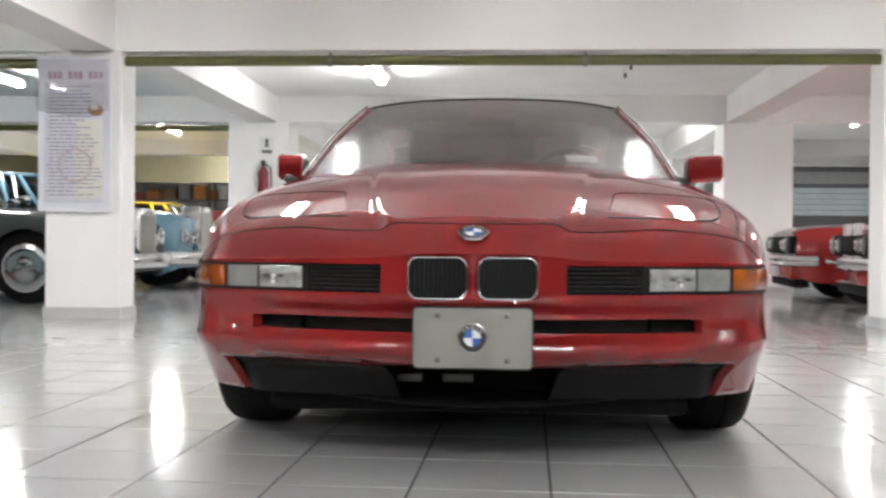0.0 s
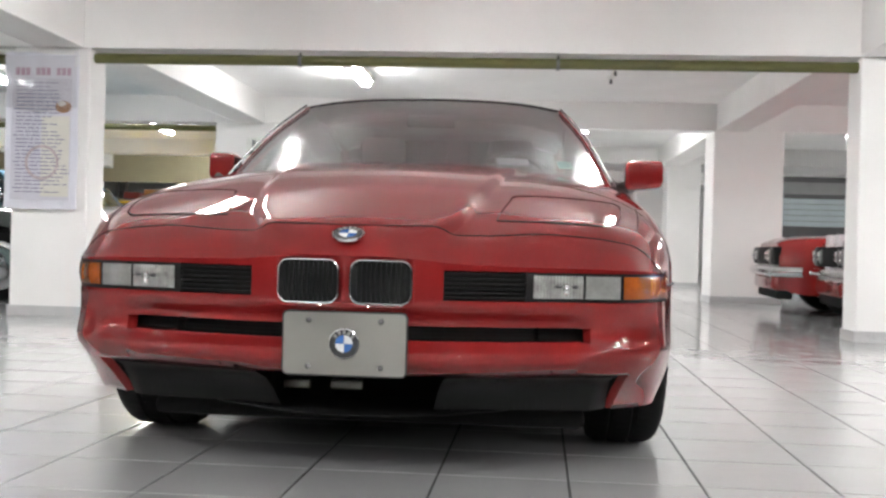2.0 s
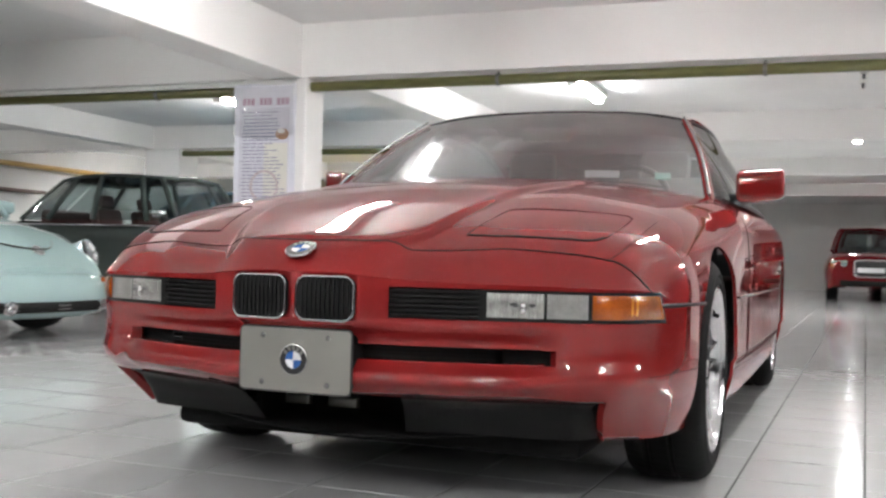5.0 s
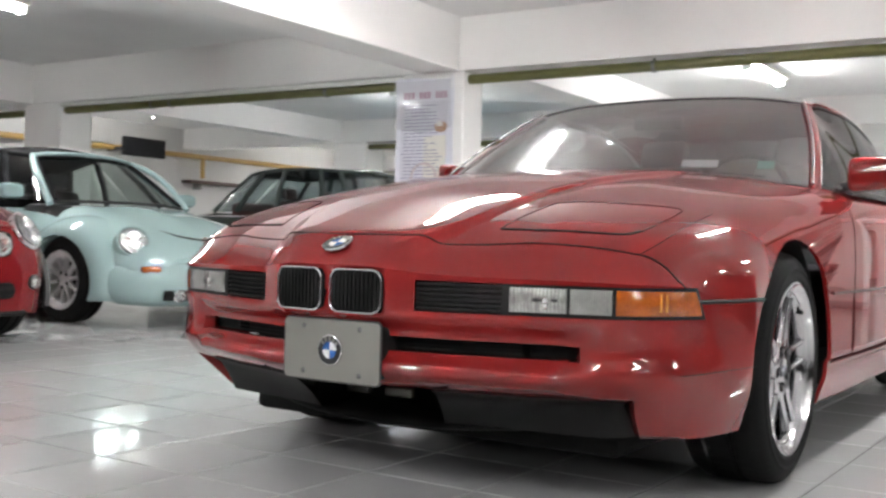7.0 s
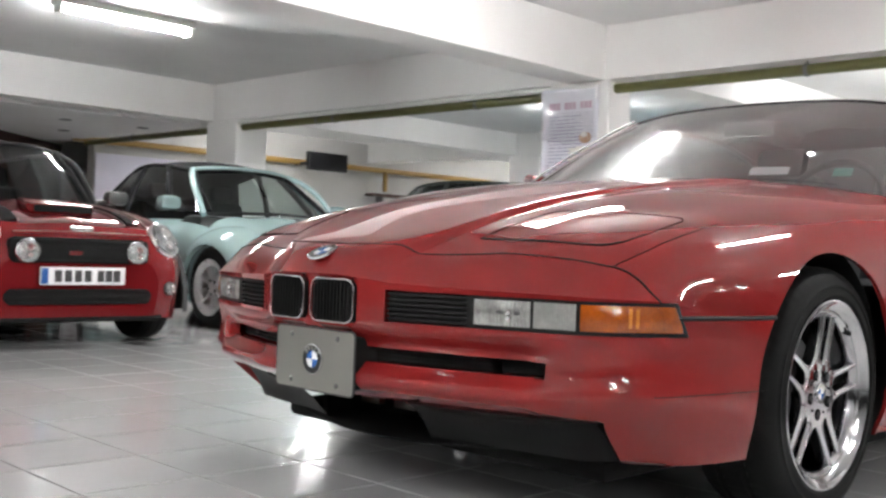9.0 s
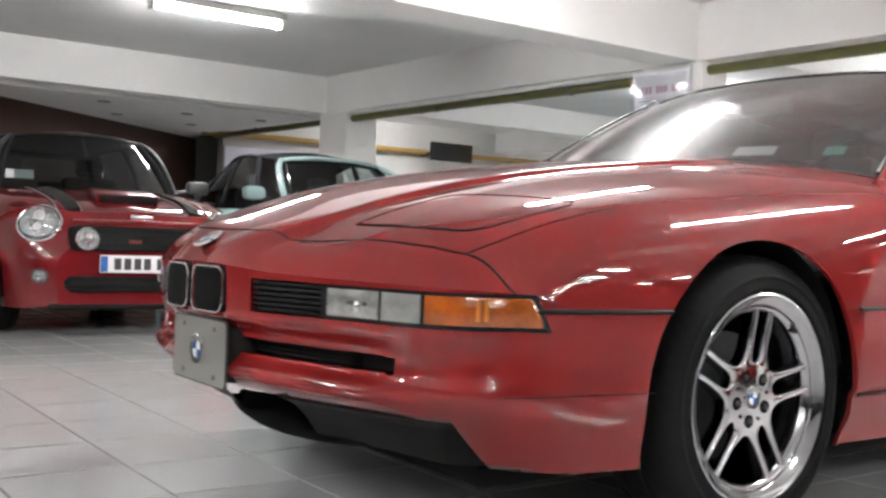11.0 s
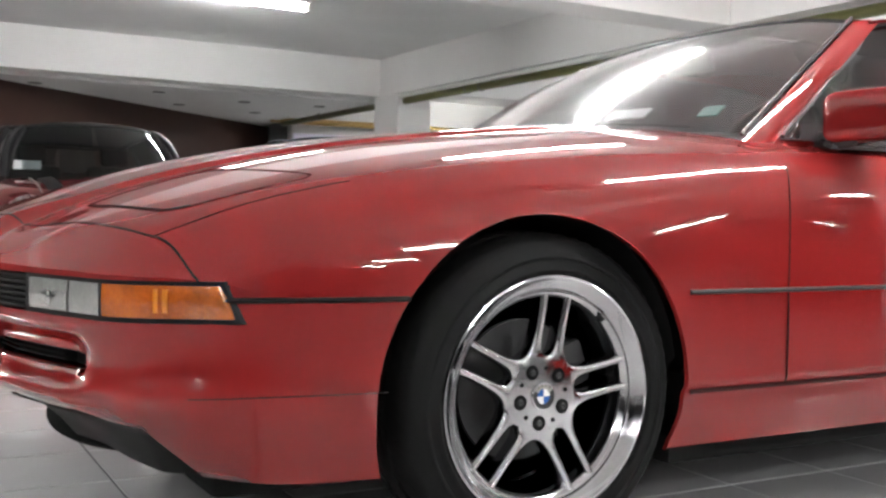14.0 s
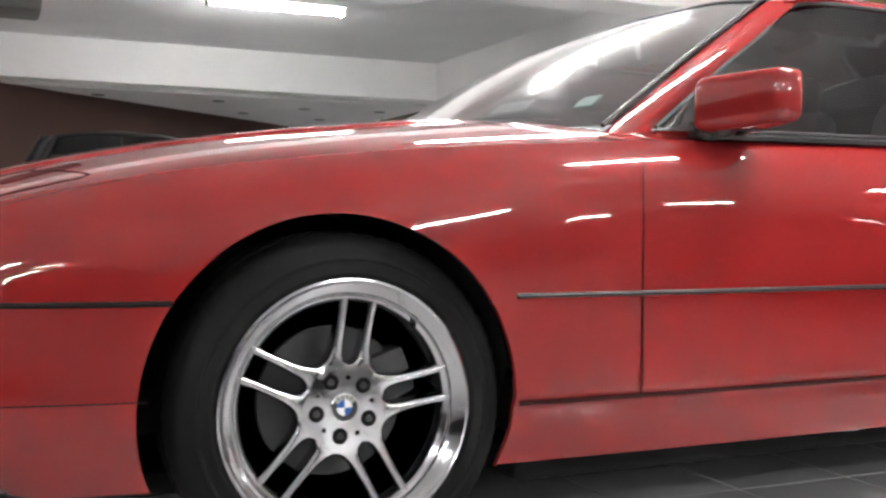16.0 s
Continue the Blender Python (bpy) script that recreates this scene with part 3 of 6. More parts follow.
def band(bm, pts, z0, z1, inset, rows=3, bulge=0.0, side=1, mat=0):
    out = []
    for k, p in enumerate(pts):
        a, b = pts[max(k - 1, 0)], pts[min(k + 1, len(pts) - 1)]
        n = np.array([b[1] - a[1], -(b[0] - a[0])])
        n = n / np.linalg.norm(n)
        col = []
        for r in range(rows + 1):
            f = r / rows
            d = -inset + bulge * math.sin(math.pi * f) * (0.4 + 0.6 * math.sin(math.pi * k / max(len(pts) - 1, 1)))
            col.append(bm.verts.new(((p[0] + n[0] * d) * side, p[1] + n[1] * d, z0 + (z1 - z0) * f)))
        out.append(col)
    for a, b in zip(out, out[1:]):
        for r in range(rows):
            bm.faces.new((a[r], b[r], b[r + 1], a[r + 1])).material_index = mat
    return bm


def slab_band(pts, z0, z1, inset, depth, side, rows=3, bulge=0.0):
    """A band with thickness."""
    bm = band(bmesh.new(), pts, z0, z1, inset, rows, bulge, side)
    r = bmesh.ops.extrude_face_region(bm, geom=bm.faces[:] + bm.edges[:])
    c = Vector((0, 1, 0)) * depth
    for v in r["geom"]:
        if isinstance(v, bmesh.types.BMVert):
            v.co += c + Vector((-0.3 * depth * (1 if v.co.x > 0 else -1), 0, 0))
    return bm


def raked(bm):
    """Leans the outer end of a lamp piece, its foot to the rear."""
    for v in bm.verts:
        end = min(max((abs(v.co.x) - .785) / .03, 0), 1)
        w = end * (.5825 - v.co.z)
        v.co.y += .42 * w - .003 * end
        v.co.x += math.copysign(.14 * w + .0075 * end, v.co.x)
    return bm


for side in (1, -1):
    whole = front_line(LAMP_IN, LAMP_END, 0)
    part("lamp_recess", slab_band(whole, .500, .588, .022, .02, side), MATT, coupe)
    unit = part("lamp_frame", raked(slab_band(front_line(.446, LAMP_END - .002, 0), .5065, .5825, .0055, .01, side)), GRILLE, coupe, "black lamp surround")
    driving = part("driving_lamp", slab_band(front_line(.464, .591, 0), .516, .574, .004, .012, side, 4, .004), LENS_BRIGHT, unit, "clear ribbed lamp lens")
    # bright dome for the bulb's glint, dark domes painting the dark spots beside it
    lens_y = min(v.co.y for v in driving.data.vertices if abs(abs(v.co.x) - .546) < .03)
    dome = [(-.0035, .0), (-.003, .004), (-.001, .007), (.002, .008)]
    for x, mat, wide, high, z in ((.546, REFLECTOR, .9, 1.7, .540), (.526, DISC, 1.2, .55, .547), (.568, DISC, 1.0, .6, .547)):
        y = lens_y + .0025 + (x - .546) * .24
        part("bulb" if mat is REFLECTOR else "bulb_holder", lathe(bmesh.new(), dome, 14, "y"), mat, unit, m=pose(x * side, y, z, 0, 0, 14 * side) @ Matrix.Diagonal((wide, .8, high, 1)))
    part("side_lamp", slab_band(front_line(.598, .689, 0), .516, .574, .004, .012, side, 4, .003), LENS, unit, "clear ribbed lamp lens")
    part("turn_signal", raked(slab_band(front_line(.698, .8205, 0), .516, .574, .003, .012, side, 4, .004)), AMBER, unit, "amber turn signal lens")
    # light and dark amber strips paint the bulb's glow through the ribbed lens
    for x, mat in ((.774, AMBER_HOT), (.7785, AMBER_DARK), (.783, AMBER_HOT)):
        part("bulb_rib", slab_band(front_line(x, x + .004, 0), .526, .568, -.0008, .006, side, 3, .003), mat, unit, "light and dark strips for the glow of the amber bulb")
    for k in range(6):
        z = .512 + k * .0118
        part("grille_bar", slab_band(front_line(.243, .446, 0), z, z + .0055, .006, .012, side, 1), GRILLE, coupe)

# lower air intake: dark box, bars and end ducts
bm = bmesh.new()
pts = [q for q in LOW[:, 11, :] if q[0] < .62]
for side in (1, -1):
    band(bm, pts, .396, .447, .075, 1, 0, side)
part("intake_back", tidy(bm), MATT, coupe)
for z in (.409, .419, .429):
    bm = bmesh.new()
    for side in (1, -1):
        band(bm, [q for q in pts if q[0] < .48], z, z + .004, .03, 1, 0, side)
    part("intake_bar", tidy(bm), GRILLE, coupe)
for side in (1, -1):
    bm = B(-.07, .07, 0, .05, .402, .441, bevel=.006)
    part("brake_duct", bm, MATT, coupe, m=pose(.545 * side, .192, 0, 0, 0, 18 * side))

# kidney grilles
def rounded(cx, cz, w, h, r, n=6):
    out = []
    for sx, sz, a0 in ((1, 1, 0), (-1, 1, 90), (-1, -1, 180), (1, -1, 270)):
        for k in range(n + 1):
            a = radians(a0 + 90 * k / n)
            out.append((cx + sx * (w / 2 - r) + r * math.cos(a), cz + sz * (h / 2 - r) + r * math.sin(a)))
    return out


for side in (1, -1):
    pts = rounded(.090 * side, .549, .150, .106, .026)
    kidney = part("kidney_grille", tube_along(bmesh.new(), [(x, -.0285 + 1.1 * max(abs(x) - .075, 0) ** 2 - (.55 - z) * .02, z) for x, z in pts], .0019, 8, close=True), CHROME, coupe, "thin chrome grille surround")
    bm = bmesh.new()
    vs = [bm.verts.new((x, -.0245 + 1.1 * max(abs(x) - .075, 0) ** 2, z)) for x, z in pts]
    bm.faces.new(vs)
    r = bmesh.ops.extrude_face_region(bm, geom=bm.faces[:])
    for v in r["geom"]:
        if isinstance(v, bmesh.types.BMVert):
            v.co.y += .03
    part("grille_back", bm, MATT, kidney, smooth=False)
    for k in range(11):
        x = .090 * side - .060 + k * .012
        zz = .050 - (.012 if k in (0, 10) else 0)
        part("grille_bar", B(x - .0018, x + .0018, -.0290 + 1.1 * max(abs(x) - .075, 0) ** 2, -.012, .549 - zz + .002, .549 + zz - .002), GRILLE, kidney, smooth=False)


def roundel(name, parent, rad, m, flat=0.004, deep=False):
    """A round badge: black ring, bright edge, quarters in blue and white."""
    bm = lathe(bmesh.new(), [(0, 0.0), (0, rad), (flat, rad), (flat * 1.3, rad * .96), (flat * 1.3, rad * .62), (flat, rad * .6), (flat, 0.0)], 40, "z")
    ob = part(name, bm, BLACK, parent, "round black-ringed badge quartered blue and white", m=m)
    holder, at = (parent, m) if deep else (ob, Matrix())
    part("badge_edge", lathe(bmesh.new(), [(0, rad * 1.06), (flat * 1.2, rad * 1.05), (flat * 1.4, rad), (0, rad * .99)], 40, "z", close=True), CHROME, holder, "chrome rim", m=at)
    for q in range(4):
        bm = bmesh.new()
        c = bm.verts.new((0, 0, flat * 1.25))
        arc = [bm.verts.new((rad * .6 * math.cos(radians(90 * q + 9 * k)), rad * .6 * math.sin(radians(90 * q + 9 * k)), flat * 1.25)) for k in range(11)]
        for a, b in zip(arc, arc[1:]):
            bm.faces.new((c, a, b))
        part("badge_quarter", bm, BLUE if q % 2 else WHITE, holder, m=at)
    for k in range(5):
        a = radians(40 + k * 25)
        part("badge_mark", B(-.0035, .0035, -.005, .005, flat * 1.3, flat * 1.55), STEEL, holder, smooth=False, m=at @ pose(rad * .8 * math.cos(a), rad * .8 * math.sin(a), 0, 0, 0, math.degrees(a) - 90))
    return ob


p, nn = on_upper(0, .020)
roundel("bonnet_badge", coupe, .0375, Matrix.Translation(p + nn * .004) @ pose(0, 0, 0, 27, 0, 0))

# show plate of brushed steel with its own badge
bm = bmesh.new()
face = [bm.verts.new((x, 0, z)) for x, z in rounded(0, .394, .305, .154, .012)]
bm.faces.new(face)
r = bmesh.ops.extrude_face_region(bm, geom=bm.faces[:])
for v in r["geom"]:
    if isinstance(v, bmesh.types.BMVert):
        v.co.y += .004
plate = part("show_plate", bm, STEEL, coupe, "blank brushed steel plate with a round badge", smooth=False)
part("plate_border", tube_along(bmesh.new(), [(x, .003, z) for x, z in rounded(0, .394, .307, .156, .013)], .0035, 6, close=True), BLACK, plate)
roundel("plate_badge", plate, .036, pose(.0, -.001, .395, 90, 0, 0), deep=True)
for x in (-.09, .09):
    for z in (.452, .337):
        part("screw", lathe(bmesh.new(), [(-.004, 0), (-.0035, .004), (-.001, .007), (0, .0075)], 14, "y", (x, 0, z)), DULL, plate)
part("plate_bracket", B(-.15, .15, .005, .085, .33, .462, bevel=.01), MATT, coupe)

# under the nose: an open duct between the two dam panels, over a bowed splitter
part("duct_back", B(-.30, .30, .42, .44, .17, .33), MATT, coupe, smooth=False)
part("duct_roof", B(-.30, .30, .08, .44, .318, .33), MATT, coupe, smooth=False)
for side in (1, -1):
    part("duct_side", B(min(.235 * side, .255 * side), max(.235 * side, .255 * side), .245, .43, .185, .33, bevel=.004), MATT, coupe, smooth=False)
bm = bmesh.new()
rows = []
for x in np.linspace(-.40, .40, 19):
    f = 1 - (x / .40) ** 2
    rows.append([bm.verts.new(q) for q in ((x, .46, .172), (x, .285 - .075 * f, .200 - .020 * f), (x, .278 - .075 * f, .205 - .020 * f), (x, .285 - .075 * f, .210 - .020 * f), (x, .46, .206))])
for a, b in zip(rows, rows[1:]):
    for k in range(4):
        bm.faces.new((a[k], b[k], b[k + 1], a[k + 1]))
for r in (rows[0], rows[-1]):
    bm.faces.new(r)
part("splitter", bm, MATT, coupe, "dark plastic splitter bowed down under the nose")
for x in (-.205, -.055):
    part("tow_bracket", B(x - .045, x + .045, .375, .40, .228, .254, bevel=.004), STEEL, coupe, "pale metal bracket under the bumper")
# trays hung low, out of sight, to darken the floor beneath the car
part("under_tray", B(-.62, .62, .40, 4.4, .135, .19, bevel=.02), MATT, coupe)
part("floor_pan", B(-.80, .80, 1.42, 3.27, .135, .21, bevel=.02), MATT, coupe)

# unseen dark boxes that block bright floor showing through the arches
for side in (1, -1):
    part("inner_sill", B(min(.5 * side, .85 * side), max(.5 * side, .79 * side), 1.50, 3.31, .2, .34, bevel=.01), MATT, coupe)
    part("splash_panel", B(min(.42 * side, .66 * side), max(.42 * side, .66 * side), .46, .60, .21, .40, bevel=.01), MATT, coupe)

# shut lines and flush headlamp lids
def line_on(bm, plan, width, lift=.0012):
    got = [on_upper(x, y) for x, y in plan]
    nrm = [g[1] for g in got]
    return ribbon(bm, [g[0] for g in got], width, lambda p, i: nrm[i], lift)


def plan_curve(pts, n=8):
    return [tuple(q) for q in spline(pts, n)]


for name, pts, w in (
    ("bonnet_shut_line", [(0, .060), (.08, .062), (.15, .066), (.19, .074), (.225, .090), (.26, .105), (.32, .122), (.45, .160), (.57, .201), (.66, .233), (.70, .251), (.722, .265)], .0036),
    ("bonnet_side_line", [(.715, .262), (.737, .32), (.752, .40), (.762, .50), (.767, .62)], .0013),
    ("wing_shut_line", [(.722, .265), (.748, .279), (.771, .290), (.795, .302), (.811, .313)], .0045),
):
    for side in (1, -1):
        part(name, line_on(bmesh.new(), [(x * side, y) for x, y in plan_curve(pts)], w), MATT, coupe)
for side in (1, -1):
    lid = [(.362, .213), (.45, .228), (.56, .258), (.63, .283), (.665, .303), (.688, .335), (.703, .40), (.712, .48), (.712, .550), (.698, .570), (.60, .528), (.45, .466), (.415, .450), (.401, .43), (.39, .36), (.372, .27), (.362, .213)]
    fine = [(a[0] + (b[0] - a[0]) * k / 4, a[1] + (b[1] - a[1]) * k / 4) for a, b in zip(lid, lid[1:]) for k in range(4)] + [lid[0]]
    bm = bmesh.new()
    line_on(bm, [(x * side, y) for x, y in fine], .0028, .0014)
    part("headlamp_lid_line", bm, GROOVE, coupe, "thin gap round the closed headlamp lid")
    # dark strip painted where the lid's front step lies in shade
    edge = [(x * side, y) for x, y in plan_curve([(.366, .2145), (.45, .2290), (.56, .2590), (.63, .2840), (.663, .3030), (.685, .335)])]
    part("lid_edge", line_on(bmesh.new(), edge, .0062, .002), MATT, coupe, "dark strip for the shade at the front step of the lid")
    # joint between bumper and lip spoiler
    at = [k for k in range(len(RUN)) if .90 < RUN[k] < 1.262]
    seam = [LOW[k, ZROWS.index(.381)] for k in at]
    part("spoiler_joint", ribbon(bmesh.new(), [(q[0] * side, q[1], q[2]) for q in seam], .0020, lambda p, i: (NRM[at[i], 0] * side, NRM[at[i], 1], .3), .0012), MATT, coupe, "thin dark joint above the lip spoiler")
    # door gap and waist strip
    flank = [q for q in UP[np.argmin(abs(UP[:, -1, 1] - 1.655))] if q[2] < .905 and q[0] > .6]
    flank += [np.array([.9285, 1.655, .5]), np.array([.9285, 1.655, .35]), np.array([.918, 1.655, .328])]
    bm = ribbon(bmesh.new(), [(q[0] * side, 1.655 + .6 * max(.926 - q[0], 0), q[2]) for q in flank], .0030, lambda p, i: (side, 0, .2 + 14 * max(p[2] - .80, 0)), .0018)
    part("door_gap", bm, GROOVE, coupe)
    for y0, y1 in ((.345, .69), (1.36, 3.28)):
        pts = [(float(np.interp(y, EDGE[40:, 1], EDGE[40:, 0])) * side, y, .5485) for y in np.arange(y0, y1, .03)] + [(float(np.interp(y1, EDGE[40:, 1], EDGE[40:, 0])) * side, y1, .5485)]
        # one strip, two finishes: dull front kept dark, satin side for its pale highlight
        part("waist_strip", tube_along(bmesh.new(), [(p[0] - .001 * side, p[1], p[2]) for p in pts], .0078, 12, flat=.68), DAMP if y0 < 1 else SATIN_STRIP, coupe, "narrow rounded black rubbing strip")
    # dark red strip paints the shade along the sill's fold
    bm = ribbon(bmesh.new(), [((np.interp(y, EDGE[:, 1], EDGE[:, 0]) - .003) * side, y, .331) for y in np.arange(1.37, 3.33, .06)], .009, lambda p, i: (side, 0, 0), .002)
    part("sill_line", bm, GROOVE, coupe)
    part("jacking_cover", lathe(bmesh.new(), [(.0, 0), (.0015, .021), (0, .0225)], 24, "x"), RED, coupe, m=Matrix.Translation((.907 * side, 1.71, .285)) @ (Matrix() if side > 0 else pose(0, 0, 0, 0, 0, 180)))

# wheel houses
for cy, cz, rad in ARCHES:
    for side in (1, -1):
        bm = housing(.52 * side, (.868 if cy < 2 else .885) * side, cy, cz, rad + .012)
        for v in bm.verts:
            if cy < 2 and v.co.z < .36 and abs(v.co.x) > .8:
                v.co.x = .82 * side
        part("wheel_house", bm, MATT, coupe)

# greenhouse
WS = surface([[(0, 1.49, .957), (.26, 1.503, .952), (.52, 1.555, .936), (.765, 1.655, .905)], [(0, 1.875, 1.180), (.24, 1.882, 1.174), (.48, 1.914, 1.150), (.685, 1.965, 1.108)], [(0, 2.255, 1.322), (.21, 2.256, 1.318), (.42, 2.260, 1.305), (.578, 2.265, 1.279)]], 10, 8)
wind = part("windscreen", grid_faces(bmesh.new(), WS, both=True), WINDSCREEN, coupe, "tinted raked windscreen", angle=80)
tidy_me = bmesh.new()
tidy_me.from_mesh(wind.data)
tidy(tidy_me)
tidy_me.to_mesh(wind.data)
tidy_me.free()
wind.visible_shadow = False
for side in (1, -1):
    bm = tube_along(bmesh.new(), [((q[0] + .015) * side, q[1] - .010, q[2] + .007) for q in WS[:, -1, :]], .0065, 10, flat=.8)
    part("windscreen_seal", bm, BLACK, coupe, "black rubber windscreen seal")
part("windscreen_seal", mirrored(tube_along(bmesh.new(), [(q[0], q[1] - .002, q[2] + .001) for q in WS[-1, :, :]], .004, 8)), BLACK, coupe)
part("scuttle", mirrored(tube_along(bmesh.new(), [(q[0], q[1] - .006, q[2] - .012) for q in WS[0, :-3, :]], .009, 8)), BLACK, coupe, "black scuttle at the foot of the windscreen")
ROOF = surface([[(0, 2.262, 1.326), (.25, 2.262, 1.321), (.45, 2.266, 1.307), (.60, 2.272, 1.280)], [(0, 2.68, 1.348), (.25, 2.68, 1.342), (.46, 2.68, 1.327), (.612, 2.68, 1.294)], [(0, 3.15, 1.328), (.25, 3.15, 1.321), (.46, 3.15, 1.305), (.615, 3.15, 1.265)], [(0, 3.5, 1.265), (.25, 3.5, 1.258), (.46, 3.5, 1.24), (.62, 3.5, 1.195)]], 8, 6)
part("roof", tidy(grid_faces(bmesh.new(), ROOF, both=True)), RED, coupe, angle=80)
REAR = surface([[(0, 3.5, 1.263), (.3, 3.5, 1.255), (.60, 3.5, 1.2)], [(0, 3.8, 1.13), (.32, 3.79, 1.12), (.64, 3.77, 1.07)], [(0, 4.1, .985), (.34, 4.08, .98), (.68, 4.0, .95)]], 6, 6)
part("rear_window", tidy(grid_faces(bmesh.new(), REAR, both=True)), SIDEGLASS, coupe, angle=80)
EDGE_WS = WS[:, -1, :]
OUTER = np.array([q + np.array([.020 - .004 * k / 20, .105, -.008 + .012 * k / 20]) for k, q in enumerate(EDGE_WS)])
TOPLINE = spline([OUTER[0], OUTER[5], OUTER[10], OUTER[15], OUTER[20], (.638, 2.58, 1.284), (.648, 2.95, 1.276), (.652, 3.3, 1.232), (.668, 3.6, 1.135), (.70, 3.85, 1.02), (.715, 3.93, .965)], 5)
for side in (1, -1):
    bm = bmesh.new()
    rows = []
    low = [(EDGE_WS[0] - k * (EDGE_WS[1] - EDGE_WS[0]), OUTER[0] - k * (OUTER[1] - OUTER[0])) for k in (2, 1)]
    for a, c in low + list(zip(EDGE_WS, OUTER)):
        m1 = a + (c - a) * .12 + np.array([.006, .0, .004])
        m2 = a + (c - a) * .6 + np.array([.013, 0, .006])
        rows.append([bm.verts.new((q[0] * side, q[1], q[2])) for q in (a + np.array([-.004, .012, -.012]), m1, m2, c, c + np.array([-.03, .0, -.01]))])
    for u, v in zip(rows, rows[1:]):
        for k in range(4):
            bm.faces.new((u[k], v[k], v[k + 1], u[k + 1]))
    part("windscreen_pillar", bm, RED, coupe, angle=80)
    rail = [q for q in TOPLINE if q[1] > 2.30]
    bm = bmesh.new()
    rows = []
    for q in rail:
        ex = np.interp(q[1], ROOF[:, -1, 1], ROOF[:, -1, 0]) - .004 if q[1] < 3.5 else q[0] - .07
        ez = np.interp(q[1], ROOF[:, -1, 1], ROOF[:, -1, 2]) + .001 if q[1] < 3.5 else q[2] + .03
        rows.append([bm.verts.new((p[0] * side, p[1], p[2])) for p in ((ex, q[1], ez), ((ex + q[0]) / 2 + .008, q[1], (ez + q[2]) / 2 + .008), tuple(q), (q[0] - .03, q[1], q[2] - .008))])
    for u, v in zip(rows, rows[1:]):
        for k in range(3):
            bm.faces.new((u[k], v[k], v[k + 1], u[k + 1]))
    part("roof_rail", bm, RED, coupe, angle=80)
    belt = [(.815, 1.71, .898), (.858, 1.85, .902), (.862, 2.2, .905), (.862, 2.8, .908), (.845, 3.3, .915), (.765, 3.88, .94)]
    rows = []
    for q in TOPLINE[1:-3]:
        y = q[1]
        bx = np.interp(y, [b[1] for b in belt], [b[0] for b in belt])
        bz = np.interp(y, [b[1] for b in belt], [b[2] for b in belt])
        rows.append([np.array([bx + (q[0] - .006 - bx) * s + .012 * math.sin(math.pi * s), y, bz + (max(q[2] - .004, bz) - bz) * s]) for s in np.linspace(0, 1, 7)])
    bm = bmesh.new()
    vs = [[bm.verts.new((p[0] * side, p[1], p[2])) for p in r] for r in rows]
    for a, b in zip(vs, vs[1:]):
        for k in range(6):
            bm.faces.new((a[k], b[k], b[k + 1], a[k + 1]))
    part("side_window", tidy(bm), SIDEGLASS, coupe, "dark tinted side glass", angle=80)
    part("window_seal", tube_along(bmesh.new(), [(r[-1][0] * side + .003 * side, r[-1][1], r[-1][2]) for r in rows], .0055, 8), BLACK, coupe)
    part("belt_seal", tube_along(bmesh.new(), [(b[0] * side, b[1], b[2]) for b in spline(belt[1:], 6)], .006, 8), BLACK, coupe, "black seal under the side glass")
    part("belt_trim", ribbon(bmesh.new(), [((b[0] - .014) * side, b[1], b[2] - .004) for b in spline(belt[1:], 6)], .06, lambda p, i: (.35 * side, 0, 1), .005), BLACK, coupe)
    # door mirror: painted shell on a black foot
    bm = bmesh.new()
    # a boxy housing, cut back towards its outer lower corner, with rounded edges
    ends = []
    for u, front, back, low, top in ((-.079, -.080, .088, -.074, .052), (.092, .026, .098, -.052, .066)):
        ends.append([bm.verts.new(q) for q in ((u, front, low), (u, back, low), (u, back, top), (u, front, top))])
    for u, v in zip(ends, ends[1:]):
        for k in range(4):
            bm.faces.new((u[k], u[(k + 1) % 4], v[(k + 1) % 4], v[k]))
    bm.faces.new(ends[0])
    bm.faces.new(ends[-1])
    bmesh.ops.recalc_face_normals(bm, faces=bm.faces[:])
    sharp = [e for e in bm.edges if e.calc_face_angle(0) > .6]
    bmesh.ops.bevel(bm, geom=sharp, offset=.026, segments=5, profile=.55, affect="EDGES", clamp_overlap=True)
    mirror = part("door_mirror", bm, RED, coupe, "red door mirror shell", m=pose(.934 if side > 0 else -.880, 1.905, .969, 0, 0, 0) @ Matrix.Diagonal((1 if side > 0 else -.82, 1, 1, 1)), angle=85)
    part("mirror_glass", B(-.062, .062, .078, .0885, -.034, .036, bevel=.002), CHROME, mirror, smooth=False)
    foot = bmesh.new()
    tube_along(foot, [(.815 * side, 1.865, .905), (.85 * side, 1.885, .908), (.875 * side, 1.90, .914), (.895 * side, 1.91, .922)], [.032, .036, .038, .034], 12, flat=.75)
    part("mirror_foot", foot, BLACK, coupe, "black plastic mirror foot")
    part("door_handle", B(-.008, .008, -.10, .10, -.018, .018, bevel=.007), RED, coupe, m=pose(.925 * side, 2.92, .73))

# cabin
part("cabin_floor", B(-.78, .78, 1.55, 3.9, .26, .60, bevel=.05), MATT, coupe)
DASH = surface([[(0, 1.53, .935), (.4, 1.56, .925), (.74, 1.68, .885)], [(0, 1.85, .955), (.4, 1.85, .95), (.75, 1.87, .90)], [(0, 2.08, .93), (.4, 2.08, .925), (.76, 2.08, .88)], [(0, 2.12, .70), (.4, 2.12, .7), (.76, 2.12, .68)]], 5, 5)
